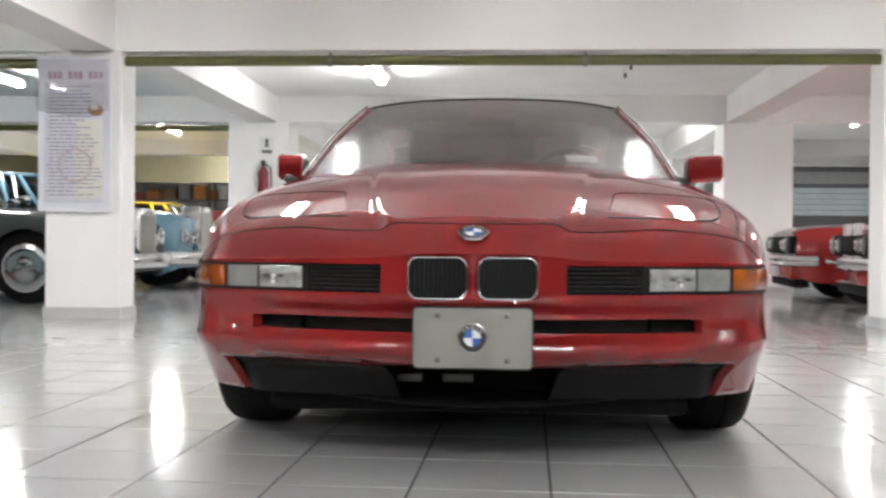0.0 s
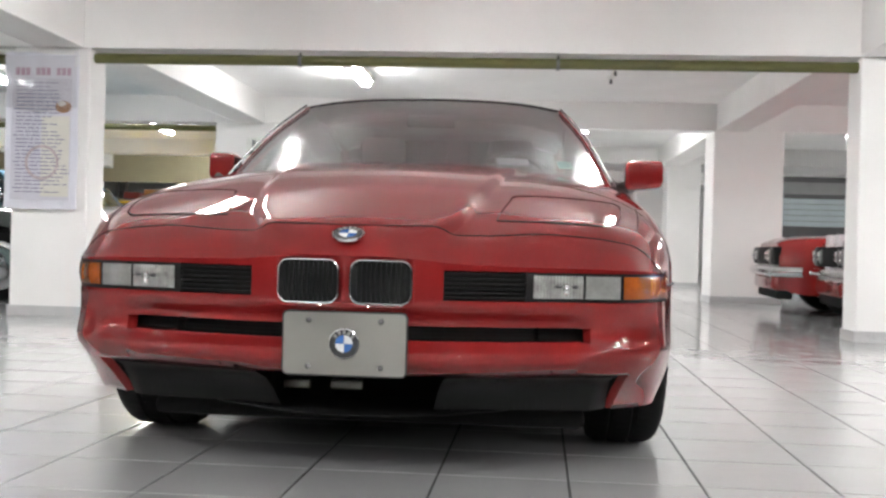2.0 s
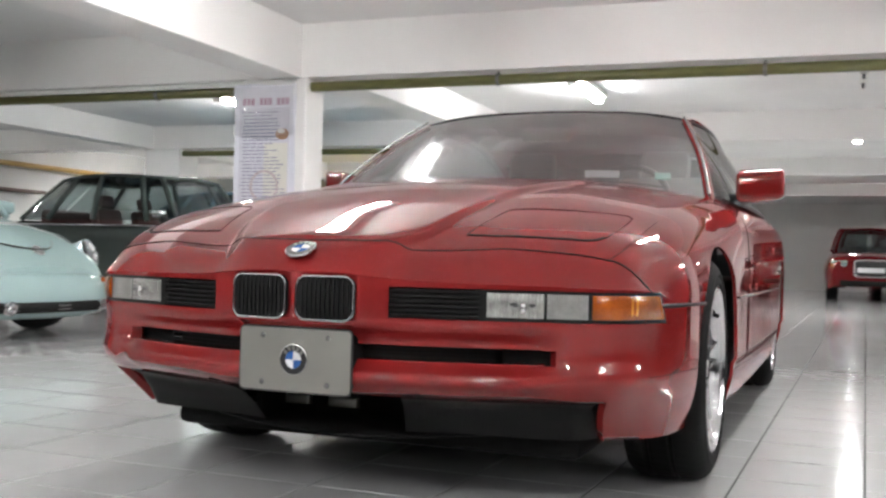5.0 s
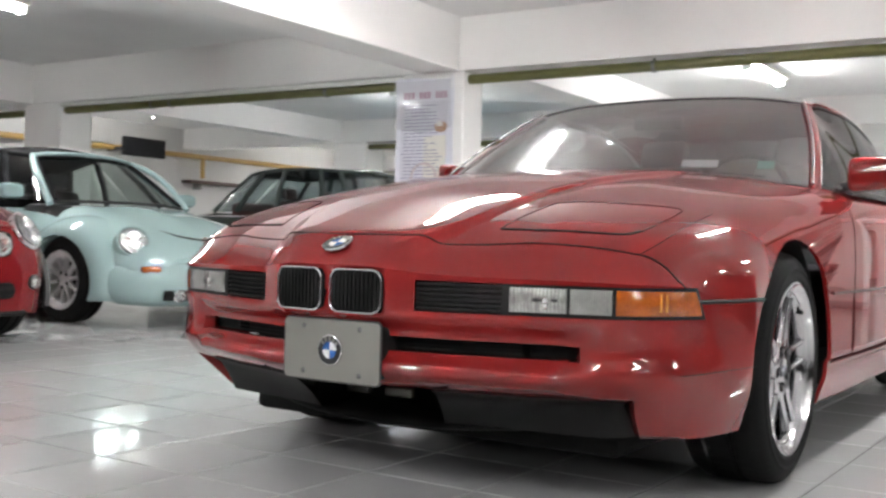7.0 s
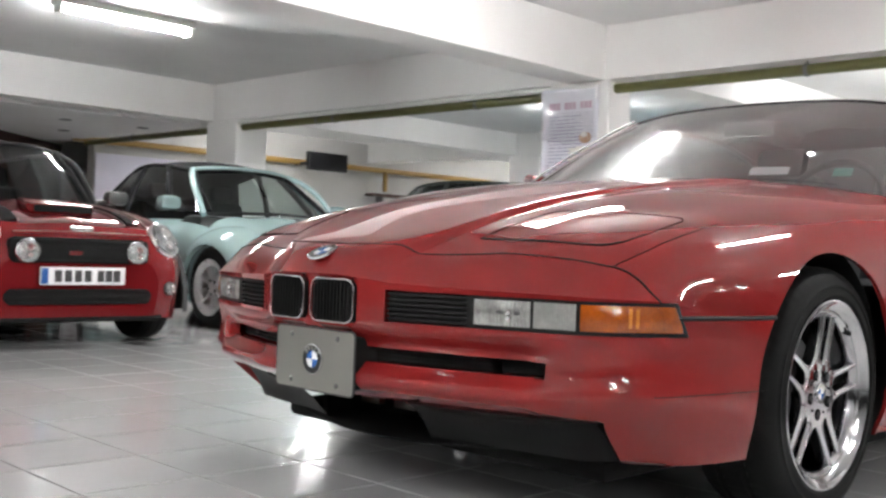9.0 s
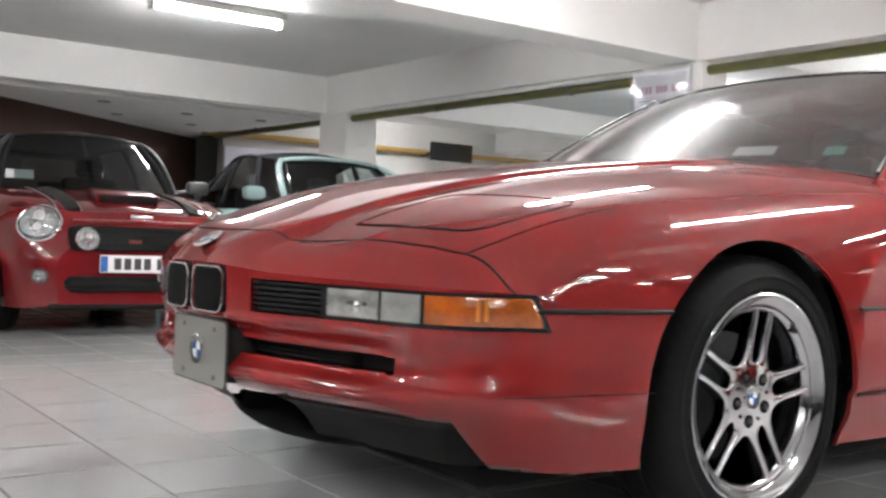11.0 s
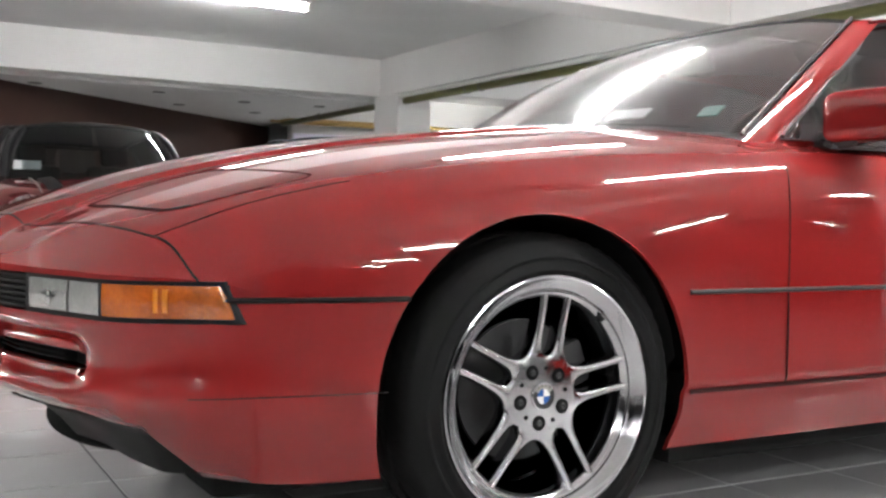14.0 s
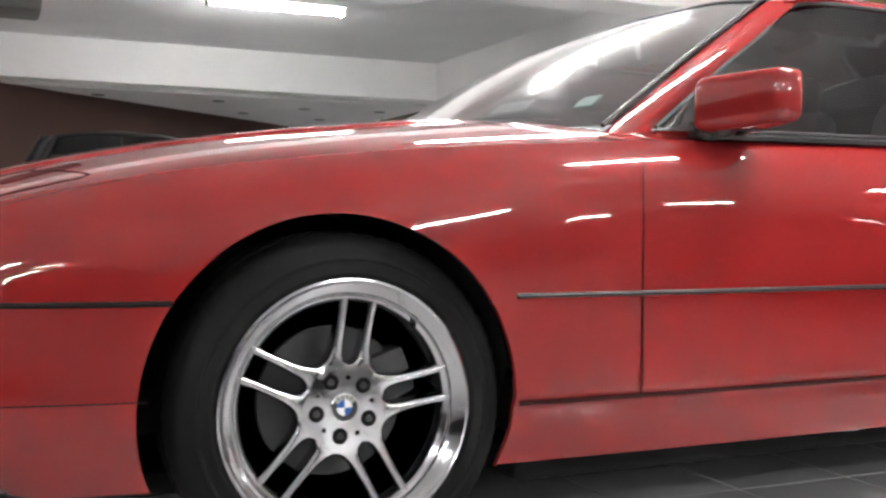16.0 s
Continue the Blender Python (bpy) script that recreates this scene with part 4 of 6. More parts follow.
part("dashboard", tidy(grid_faces(bmesh.new(), DASH, both=True)), BLACK, coupe, "black dashboard")
bm = lathe(bmesh.new(), [(-.012 + .014 * math.cos(a), .185 + .014 * math.sin(a)) for a in np.linspace(0, math.tau, 10)[:-1]], 32, "y", close=True)
wheel_m = pose(.37, 2.18, .90, -25, 0, 0)
steer = part("steering_wheel", bm, BLACK, coupe, "black steering wheel", m=wheel_m)
part("wheel_boss", B(-.17, .17, -.02, .0, -.03, .03, bevel=.01), BLACK, steer)
for side in (1, -1):
    m = pose(.36 * side, 2.75, .0)
    bm = B(-.25, .25, -.25, .27, .45, .62, bevel=.05)
    seat = part("seat", bm, SEAT, coupe, "grey leather front seat", m=m)
    part("backrest", B(-.24, .24, -.07, .07, .0, .58, bevel=.06), SEAT, seat, m=pose(0, .28, .55, -18, 0, 0))
    part("head_rest", B(-.13, .13, -.05, .05, .0, .17, bevel=.045), SEAT, seat, m=pose(0, .46, 1.08, -14, 0, 0))
    part("rear_seat", B(-.3, .3, 0, .14, .5, 1.0, bevel=.05), SEAT, coupe, m=pose(.36 * side, 3.62, 0, -20, 0, 0))
part("inner_mirror", B(-.11, .11, -.012, .012, -.03, .03, bevel=.01), BLACK, coupe, m=pose(0, 2.2, 1.215, 10, 0, 0))
for x, w in ((.56, .13), (.69, .06)):
    pt = WS[3, -6] if w < .1 else WS[2, -13]
    stick = B(-w / 2, w / 2, -.002, .002, -.025, .025)
    part("sticker", stick, material("green_sticker", (.05, .32, .26), .4) if w < .1 else WHITE, coupe, "paper sticker inside the windscreen", smooth=False, m=pose(pt[0], pt[1] + .03, pt[2] - .005, -55, 0, 12))
for side, x0 in ((1, .1), (-1, -.62)):
    pts = [Vector((x, np.interp(abs(x), WS[0, :, 0], WS[0, :, 1]) + .01 + .05 * (x - x0), np.interp(abs(x), WS[0, :, 0], WS[0, :, 2]) + .004 + .02 * (x - x0))) for x in np.linspace(x0, x0 + .52, 10)]
    part("wiper", tube_along(bmesh.new(), pts, .003, 6), MATT, coupe, "black wiper blade")


def alloy_wheel(parent, m, spokes=5, rad=.33, rim=.245, width=.235, label="polished alloy wheel with five pairs of parallel spokes", paired=True, turn=8, dish=.018, cap=True, metal=None):
    """A wheel that turns about x, its outer face towards +x at x = 0."""
    w = new("wheel")
    w.empty_display_size = .1
    w.parent = parent
    w.matrix_local = m
    tagged(w, label)
    # tread: rings and cross grooves; side wall with moulded ribs
    bulge = [(-width, rim - .01), (-width - .004, rim + .03), (-width + .01, rad - .018), (-width + .035, rad - .003), (-width * .72, rad - .001), (-width * .70, rad - .008), (-width * .66, rad - .008), (-width * .64, rad), (-width * .42, rad), (-width * .40, rad - .008), (-width * .36, rad - .008), (-width * .34, rad - .001), (-.045, rad - .002), (-.030, rad - .005), (-.016, rad - .012), (-.006, rad - .022), (.001, rad - .036), (.004, rim + .046), (.0065, rim + .043), (.0065, rim + .039), (.004, rim + .036), (.004, rim + .026), (.006, rim + .021), (.006, rim + .014), (-.001, rim + .006), (-.006, rim + .002), (-.02, rim - .012)]
    sides = 180
    bm = lathe(bmesh.new(), bulge, sides, "x", caps=False)
    bm.verts.ensure_lookup_table()
    for i, (ax, r) in enumerate(bulge):
        if r > rad - .016 and -width + .005 < ax < -.01:
            for k in range(0, sides, 3):
                v = bm.verts[i * sides + (k + (i % 3)) % sides]
                c = (r - .003) / r
                v.co.y *= c
                v.co.z *= c
    tyre = part("tyre", bm, RUBBER, w, "black low-profile tyre", angle=28)
    barrel = [(-.004, rim + .006), (.003, rim + .004), (.004, rim), (.001, rim - .004), (-.004, rim - .008), (-.011, rim - .022), (-.013, rim - .025), (-.019, rim - .0265), (-.019, rim - .029), (-.016, rim - .031), (-.020, rim - .038), (-.034, rim - .044), (-.06, rim - .046), (-width + .01, rim - .04)]
    part("rim", lathe(bmesh.new(), barrel, 96, "x", caps=False), metal or WHEEL_METAL, w, "polished stepped rim", angle=45)
    disc = part("brake_disc", lathe(bmesh.new(), [(-.115, .02), (-.115, .15), (-.125, .15), (-.125, .02)], 40, "x"), DISC, w, "dark steel brake disc")
    part("brake_caliper", B(-.16, -.095, -.05, .05, .08, .175, bevel=.012), DISC, w, m=pose(0, 0, 0, -70, 0, 0))
    part("brake_back", lathe(bmesh.new(), [(-.15, .0), (-.15, rim - .045)], 40, "x"), MATT, w)
    # spoke star: paired spokes flowing out of a broad hub
    arm = [(.078, .052), (.084, .047), (.096, .042), (.115, .0385), (.145, .037), (.18, .037), (.218, .0405)]
    slot = [(.218, .0205), (.18, .0195), (.145, .0185), (.115, .0175), (.098, .0155), (.088, .010), (.083, .0)]
    if not paired:
        arm, slot = [(.06, .030), (.08, .018), (.12, .0125), (.18, .0135), (.212, .018)], []
    half = [(r, -min(q, r * math.tan(math.pi / spokes) * .93)) for r, q in arm + slot]
    loop = half + [(r, -q) for r, q in reversed(half if not slot else half[:-1])]
    sc = (rim - .03) / .215
    outline = []
    for k in range(spokes):
        a = radians(turn + 360 / spokes * k)
        outline += [((r * math.sin(a) + q * math.cos(a)) * sc, (r * math.cos(a) - q * math.sin(a)) * sc) for r, q in loop]
    bm = bmesh.new()
    ring_xy = np.array(outline)
    n = len(outline)
    tan = np.roll(ring_xy, -1, 0) - np.roll(ring_xy, 1, 0)
    tan /= np.linalg.norm(tan, axis=1)[:, None]
    inward = np.stack([-tan[:, 1], tan[:, 0]], 1)
    if np.cross(ring_xy, np.roll(ring_xy, -1, 0)).sum() < 0:
        inward = -inward
    rings = []
    for push, depth in ((0, -.036), (0, -.010), (.0008, -.0065), (.0025, -.0032), (.0048, -.0010), (.0068, .0)):
        rings.append([bm.verts.new((-dish + depth, y, z)) for y, z in ring_xy + inward * push])
    for u, v in zip(rings, rings[1:]):
        for k in range(n):
            bm.faces.new((u[k], u[(k + 1) % n], v[(k + 1) % n], v[k]))
    # top faces: strips over the spokes, a fan over the hub
    top, per, m_arm = rings[-1], len(loop), len(arm)
    hub_v = bm.verts.new((-dish, 0, 0))
    for k in range(spokes):
        v = [top[(k * per + j) % n] for j in range(per + 1)]
        if slot:
            tip = len(half) - 1
            for i in range(m_arm - 1):
                bm.faces.new((v[i], v[i + 1], v[tip - i - 1], v[tip - i]))
                bm.faces.new((v[per - 1 - i], v[per - 2 - i], v[tip + i + 1], v[tip + i]))
            bm.faces.new((hub_v, v[0], v[tip]))
            bm.faces.new((hub_v, v[tip], v[per - 1]))
        else:
            for i in range(m_arm - 1):
                bm.faces.new((v[i], v[i + 1], v[per - 2 - i], v[per - 1 - i]))
            bm.faces.new((hub_v, v[0], v[per - 1]))
        bm.faces.new((hub_v, v[per - 1], v[per]))
    for v in bm.verts:
        r = math.hypot(v.co.y, v.co.z)
        v.co.x += -.010 * (1 - min(r / .2, 1) ** 2) if r > .05 else -.0095
    part("spoke_star", bm, metal or WHEEL_METAL, w, "polished paired spokes joined at the hub", angle=40)
    for k in range(5):
        a = radians(turn + 72 * k)
        part("hub_hole", lathe(bmesh.new(), [(-dish - .012, .0), (-dish - .0075, .0045)], 12, "x", (0, .058 * math.sin(a), .058 * math.cos(a))), MATT, w)
    for k in range(5):
        a = radians(turn + 36 + 72 * k)
        c = (0, .056 * math.sin(a), .056 * math.cos(a))
        part("wheel_bolt", lathe(bmesh.new(), [(-dish - .03, .0), (-dish - .0085, .0), (-dish - .0085, .0135), (-dish - .0065, .0140), (-dish - .0075, .0155)], 20, "x", c), MATT, w)
        part("bolt_head", lathe(bmesh.new(), [(-dish - .0085, .0075), (-dish - .0035, .0068), (-dish - .0035, .0040), (-dish - .0065, .0036), (-dish - .0065, .0)], 6, "x", c), DISC, w)
    if cap:
        roundel("hub_cap", w, .026, Matrix.Translation((-dish - .0095, 0, 0)) @ pose(0, 0, 0, 90, 0, 90), .004, True)
        a = radians(turn + 33)
        part("valve", tube_along(bmesh.new(), [(-.035, .212 * math.sin(a), .212 * math.cos(a)), (-.008, .206 * math.sin(a), .206 * math.cos(a))], .0065, 8), MATT, w)
    return w


for cy, cz, rad in ARCHES:
    for side in (1, -1):
        m = Matrix.Translation((.886 * side, cy + .023, .338)) @ (Matrix() if side > 0 else pose(0, 0, 0, 0, 0, 180))
        alloy_wheel(coupe, m, rad=.338, rim=.2465)

# ---- fluorescent battens under the ceiling ----
# Battens at x 9.2, y -8.2 and (-6.1, -3.6) are unseen, added to brighten.
LIGHTS = [(-6.1, 2.72), (-1.45, 2.72), (1.4, 2.72), (1.4, -3.2), (-1.45, -3.2), (5.7, -3.4), (8.6, -3.4), (-6.1, -3.6), (5.7, 2.72), (8.6, 2.72), (11.6, 2.72), (11.6, -5.8), (12.6, 8.0), (-1.45, 8.9), (5.6, 8.0), (-5.95, 9.1), (1.38, 13.4), (5.45, 13.3), (-5.8, 14.7), (-1.4, 18.5), (5.5, 18.5), (-5.8, 19.5), (1.4, 24.4), (-10.5, 14.6), (9.2, 8.0), (9.2, 13.3), (5.5, 24.4), (1.4, -8.2), (-1.45, -8.2)]


def batten(m, tubes):
    ob = thing("ceiling_light", "white batten with two bare fluorescent tubes" if len(tubes) > 1 else "white batten with one bare fluorescent tube", "lamp", m, "fluorescent battens")
    # tray wider than the batten body, to keep the tubes' light off the ceiling
    part("housing", B(-.105, .105, -.62, .62, -.06, 0, bevel=.012), PIPE_WHITE, ob, smooth=False)
    for y in (-.60, .60):
        part("lamp_holder", B(-.055, .055, y - .012, y + .012, -.125, -.045, bevel=.003), PIPE_WHITE, ob, smooth=False)
    for x in tubes:
        part("tube", lathe(bmesh.new(), [(-.59, .0165), (.59, .0165)], 12, "y", (x, 0, -.092)), TUBE, ob, "glowing fluorescent tube")
    return ob


first = batten(pose(*LIGHTS[0], HIGH), (-.026, .026))
for x, y in LIGHTS[1:]:
    # single tubes on the unseen right-hand battens halve their light
    if x > 8 or (x, y) == (5.7, -3.4):
        batten(pose(x, y, HIGH), (0,))
    else:
        copy_thing(first, pose(x, y, HIGH))
batten(pose(-11.0, 8.5, HIGH), (0,))

# ---- the other parked vehicles; each is built with its nose at y = 0, facing -y ----
MINT = material("mint_car_paint", (0.28, 0.38, 0.375), 0.5, vary=0.02, scale=3, fine=300, coat=1.0, spec=0.0)
DEEP_RED = material("dark_red_car_paint", (0.115, 0.007, 0.009), 0.5, vary=0.03, scale=3, fine=300, coat=1.0, spec=0.0)
SLATE = material("dark_grey_green_car_paint", (0.065, 0.08, 0.075), 0.5, vary=0.04, scale=3, coat=1.0, spec=0.0)
TEAL = material("steel_blue_car_paint", (0.085, 0.155, 0.20), 0.5, vary=0.04, scale=3, coat=1.0, spec=0.0)
YELLOW = material("yellow_car_paint", (0.62, 0.42, 0.03), 0.5, coat=1.0, spec=0.0)
SILVER = material("silver_wheel_paint", (0.55, 0.55, 0.55), 0.3, metal=0.5, vary=0.05)
CANVAS = material("black_hood_canvas", (0.010, 0.010, 0.011), 0.9, spec=0.1, vary=0.15, fine=200, bump=0.3)
FACET = material("faceted_reflector", (0.42, 0.43, 0.44), 0.10, metal=1.0, vary=0.3, scale=40, fine=120, bump=0.6)
CLEAR = material("lamp_glass", (0.34, 0.35, 0.35), 0.08, metal=0.7, vary=0.25, scale=30, fine=90, bump=0.5, coat=1.0)


def shell(stations, ci=7, cj=4):
    """Half a body skin: stations of (y, bottom, half width, waist height, crown height, shoulder fullness)."""
    net = []
    for y, zb, w, zw, zt, full in stations:
        d = zt - zw
        net.append([(0, y, zt), (w * .45, y, zt - d * .06), (w * (.70 + .12 * full), y, zt - d * (.32 - .14 * full)), (w * (.90 + .06 * full), y, zw + d * .38), (w, y, zw), (w * .995, y, (zw + zb) / 2 + .03), (w * .955, y, zb)])
    return surface(net, ci, cj)


def skin(parent, name, stations, mat, arches=(), keep=None, label="", ci=8, cj=5, end=True):
    g = shell(stations, ci, cj)
    bm = tidy(grid_faces(bmesh.new(), g, keep, both=True))
    if end:
        for row in (g[0], g[-1]):
            ring = [bm.verts.new((p[0], p[1], p[2])) for p in row] + [bm.verts.new((-p[0], p[1], p[2])) for p in row[::-1] if p[0] > 1e-6]
            if len(ring) > 2:
                bm.faces.new(ring)
    for arch in arches:
        cut_arch(bm, *arch)
    return part(name, bm, mat, parent, label, angle=60)


def houses(parent, arches, x0, x1):
    for cy, cz, rad in arches:
        for side in (1, -1):
            part("wheel_house", housing(x0 * side, x1 * side, cy, cz, rad + .01, 28), MATT, parent)


def wheels(parent, axles, x, rad, rim, width, spokes, label, dish=.02, turn=8):
    for cy in axles:
        for side in (1, -1):
            m = Matrix.Translation((x * side, cy, rad)) @ (Matrix() if side > 0 else pose(0, 0, 0, 0, 0, 180))
            alloy_wheel(parent, m, spokes, rad, rim, width, label, False, turn, dish, False, SILVER)


def lamp(parent, x, y, z, r, label="round clear headlamp", m=None, depth=.03, ring=CHROME, glass_mat=CLEAR, name="headlamp"):
    """A round lamp that looks along -y, or as m turns it."""
    base = Matrix.Translation((x, y, z)) @ (m or Matrix())
    ob = part(name, lathe(bmesh.new(), [(depth, r * 1.05), (-.004, r * 1.09), (-.012, r * 1.03), (-.006, r * .96), (depth, r * .9)], 28, "y", close=True), ring, parent, label, m=base)
    part("lens", lathe(bmesh.new(), [(-.006, r * .97), (-.022, r * .75), (-.030, r * .4), (-.033, .0)], 28, "y"), glass_mat, ob)
    if r > .1:
        # faceted bright reflector round the bulbs
        bm = lathe(bmesh.new(), [(-.0225, r * .90), (-.028, r * .70), (-.031, r * .45), (-.034, r * .12)], 22, "y")
        rnd = random.Random(5)
        for v in bm.verts:
            v.co.y += rnd.uniform(-.004, .004)
        part("reflector", bm, FACET, ob, "faceted bright reflector", smooth=False)
    for cz, rr, dy in ((r * .32, .36, 0), (-r * .36, .27, 0)):
        part("bulb_bowl", lathe(bmesh.new(), [(-.024, r * rr), (-.040, r * rr * .8), (-.040, 0)], 20, "y", (0, 0, cz)), REFLECTOR, ob)
    return ob


def glasshouse(parent, base, top, glass_mat=GLASS, post=BLACK, post_r=.028, roof_mat=None, crown=.05, roof_name="roof", posts=None):
    """Cabin over half outlines of (x, y, z): base goes from the windscreen's middle round to the rear window's middle, top likewise."""
    b, t = spline(base, 6), spline(top, 6)
    bm = bmesh.new()
    for side in (1, -1):
        rows = [[bm.verts.new(((p[0] + (q[0] - p[0]) * s) * side + side * .02 * math.sin(math.pi * s), p[1] + (q[1] - p[1]) * s, p[2] + (q[2] - p[2]) * s)) for s in np.linspace(0, 1, 6)] for p, q in zip(b, t)]
        for u, v in zip(rows, rows[1:]):
            for k in range(5):
                bm.faces.new((u[k], v[k], v[k + 1], u[k + 1]))
    part("window_glass", tidy(bm), glass_mat, parent, "tinted window glass", angle=70)
    bm = bmesh.new()
    for side in (1, -1):
        rows = [[bm.verts.new((q[0] * s * side, q[1], q[2] + crown * (1 - s * s) * min(1, q[0] / .42))) for s in np.linspace(0, 1, 6)] for q in t]
        for u, v in zip(rows, rows[1:]):
            for k in range(5):
                bm.faces.new((u[k], v[k], v[k + 1], u[k + 1]))
    part(roof_name, tidy(bm), roof_mat or post, parent, angle=70)
    part("roof_gutter", mirrored(tube_along(bmesh.new(), [tuple(q) for q in t], post_r * .7, 6)), post, parent)
    for k in posts or range(1, len(base) - 1):
        for side in (1, -1):
            p, q = Vector(base[k]), Vector(top[k])
            mid = (p + q) / 2 + Vector((.02, 0, 0))
            part("pillar_post", tube_along(bmesh.new(), [(v.x * side, v.y, v.z) for v in (p, mid, q)], post_r, 8), post, parent)


def cabin(parent, y0, y1, w, z0, mat=SEAT):
    part("cabin_floor", B(-w, w, y0, y1, .3, z0 - .22, bevel=.04), MATT, parent)
    part("dashboard", B(-w * .95, w * .95, y0, y0 + .32, z0 - .3, z0 - .02, bevel=.06), BLACK, parent)
    for side in (1, -1):
        s = part("seat", B(-.22, .22, 0, .13, z0 - .3, z0 + .18, bevel=.05), mat, parent, m=pose(w * .48 * side, y0 + .95, 0, -12, 0, 0))
        part("head_rest", B(-.11, .11, .0, .09, z0 + .19, z0 + .34, bevel=.035), mat, s)
    part("rear_seat", B(-w * .9, w * .9, y1 - .35, y1 - .2, z0 - .3, z0 + .12, bevel=.05), mat, parent)


def plate_bars(parent, y, z, w=.52, h=.11, blue=True):
    p = part("number_plate", B(-w / 2, w / 2, y - .012, y, z - h / 2, z + h / 2, bevel=.004), WHITE, parent, "white number plate with dark unreadable bars", smooth=False)
    if blue:
        part("plate_band", B(-w / 2 + .004, -w / 2 + .045, y - .0145, y - .011, z - h / 2 + .006, z + h / 2 - .006), BLUE, p, smooth=False)
    for k, x in enumerate((-.155, -.095, -.035, .025, .105, .155, .205)):
        part("plate_bar", B(x - .021, x + .021, y - .0145, y - .011, z - .036, z + .036), TRIM, p, smooth=False)
    return p


def mirror(parent, x, y, z, mat, label, s=1.0):
    for side in (1, -1):
        ob = part("door_mirror", B(-.10 * s, .10 * s, -.06, .06, -.065 * s, .065 * s, bevel=.045 * s), mat, parent, label, m=pose(x * side, y, z))
        part("mirror_arm", tube_along(bmesh.new(), [(-.16 * side, .02, -.05), (-.05 * side, .0, -.03)], .022, 8), BLACK, ob)


# mint convertible with rounded wings
mint_car = thing("convertible_car", "pale mint rounded convertible with a closed black canvas top", "car", pose(-4.03, 3.60, 0, 0, 0, 88))
ARCH_B = [(.80, .33, .365), (3.31, .33, .36)]
skin(mint_car, "body", [(.0, .24, .50, .42, .56, .8), (.10, .2, .66, .46, .66, .8), (.35, .2, .74, .52, .80, .8), (.75, .2, .765, .60, .925, .8), (1.15, .2, .78, .72, .985, .8), (1.6, .2, .80, .80, .985, .8), (2.3, .2, .81, .82, .98, .8), (3.1, .2, .79, .80, .99, .8), (3.6, .2, .74, .68, .9, .8), (3.95, .24, .62, .5, .72, .8), (4.08, .28, .45, .42, .55, .8)], MINT, ARCH_B, lambda p: not (1.02 < p[1] < 3.1 and abs(p[0]) < .70), "pale mint car body")
houses(mint_car, ARCH_B, .45, .80)
for side in (1, -1):
    for cy, r in ((.80, .525), (3.31, .53)):
        bm = bmesh.new()
        rows = []
        for a in np.linspace(-22, 202, 34):
            sq = 1.12 if a < 90 else 1.0
            ca, sa = math.cos(radians(a)) * sq, math.sin(radians(a))
            rows.append([bm.verts.new((x * side, cy - ca * rr, max(.33 + sa * rr, .2))) for x, rr in ((.40, r + .02), (.58, r + .015), (.70, r - .005), (.79, r - .05), (.835, r - .10), (.842, r - .155), (.80, r - .16))])
        for u, v in zip(rows, rows[1:]):
            for k in range(6):
                bm.faces.new((u[k], v[k], v[k + 1], u[k + 1]))
        part("wing", tidy(bm, .0001), MINT, mint_car, "bulging rounded mint wing", angle=70)
    lamp(mint_car, .62 * side, .20, .665, .115, m=pose(0, 0, 0, -22, 0, 18 * side), depth=.09, ring=MINT, label="round clear headlamp set in the wing")
    part("turn_signal", B(-.072, .072, -.010, .02, -.026, .026, bevel=.02), AMBER, mint_car, "amber oval turn signal", m=pose(.60 * side, .02, .455, 0, 0, 30 * side))
    part("sill", B(.70 * side - .08, .70 * side + .08, 1.25, 2.9, .2, .3, bevel=.03), MINT, mint_car)
part("front_bumper", tube_along(bmesh.new(), [(-.735, .43, .335), (-.69, .25, .335), (-.55, .09, .335), (-.3, .0, .335), (0, -.03, .335), (.3, .0, .335), (.55, .09, .335), (.69, .25, .335), (.735, .43, .335)], [.06, .105, .115, .115, .115, .115, .115, .105, .06], 14, flat=1.5), MINT, mint_car, angle=70)
part("air_intake", tube_along(bmesh.new(), [(-.53, -.040, .255), (-.45, -.075, .255), (-.2, -.125, .255), (.2, -.125, .255), (.45, -.075, .255), (.53, -.040, .255)], .042, 10), MATT, mint_car)
for z in (.240, .268):
    part("intake_bar", tube_along(bmesh.new(), [(-.42, -.118, z), (0, -.165, z), (.42, -.118, z)], .005, 6), DULL, mint_car)
for side in (1, -1):
    lamp(mint_car, .44 * side, -.112, .255, .048, "small round fog lamp", name="fog_lamp")
part("nose_badge", lathe(bmesh.new(), [(0, .05), (-.008, .047), (-.01, .0)], 24, "y"), CHROME, mint_car, "round chrome nose badge", m=pose(0, .105, .675, -48, 0, 0))
part("bonnet_line", ribbon(bmesh.new(), [tuple(q) for q in spline([(-.52, 1.05, .918), (-.44, .6, .85), (-.32, .3, .755), (-.12, .13, .695), (0, .105, .688), (.12, .13, .695), (.32, .3, .755), (.44, .6, .85), (.52, 1.05, .918)], 6)], .006, lambda p, i: (0, -.5, 1), .006), TRIM, mint_car)
FRAME_B = [(0, 1.03, .985), (.61, 1.15, .985), (.73, 1.54, .985), (.74, 2.3, .985), (.72, 2.9, .99), (.4, 3.2, .99), (0, 3.28, .99)]
TOP_B = [(0, 1.58, 1.415), (.46, 1.66, 1.375), (.555, 1.93, 1.42), (.585, 2.28, 1.43), (.555, 2.62, 1.35), (.36, 2.98, 1.20), (0, 3.10, 1.15)]
glasshouse(mint_car, FRAME_B, TOP_B, GLASS_CLEAR, CANVAS, .026, CANVAS, .075, "soft_top")
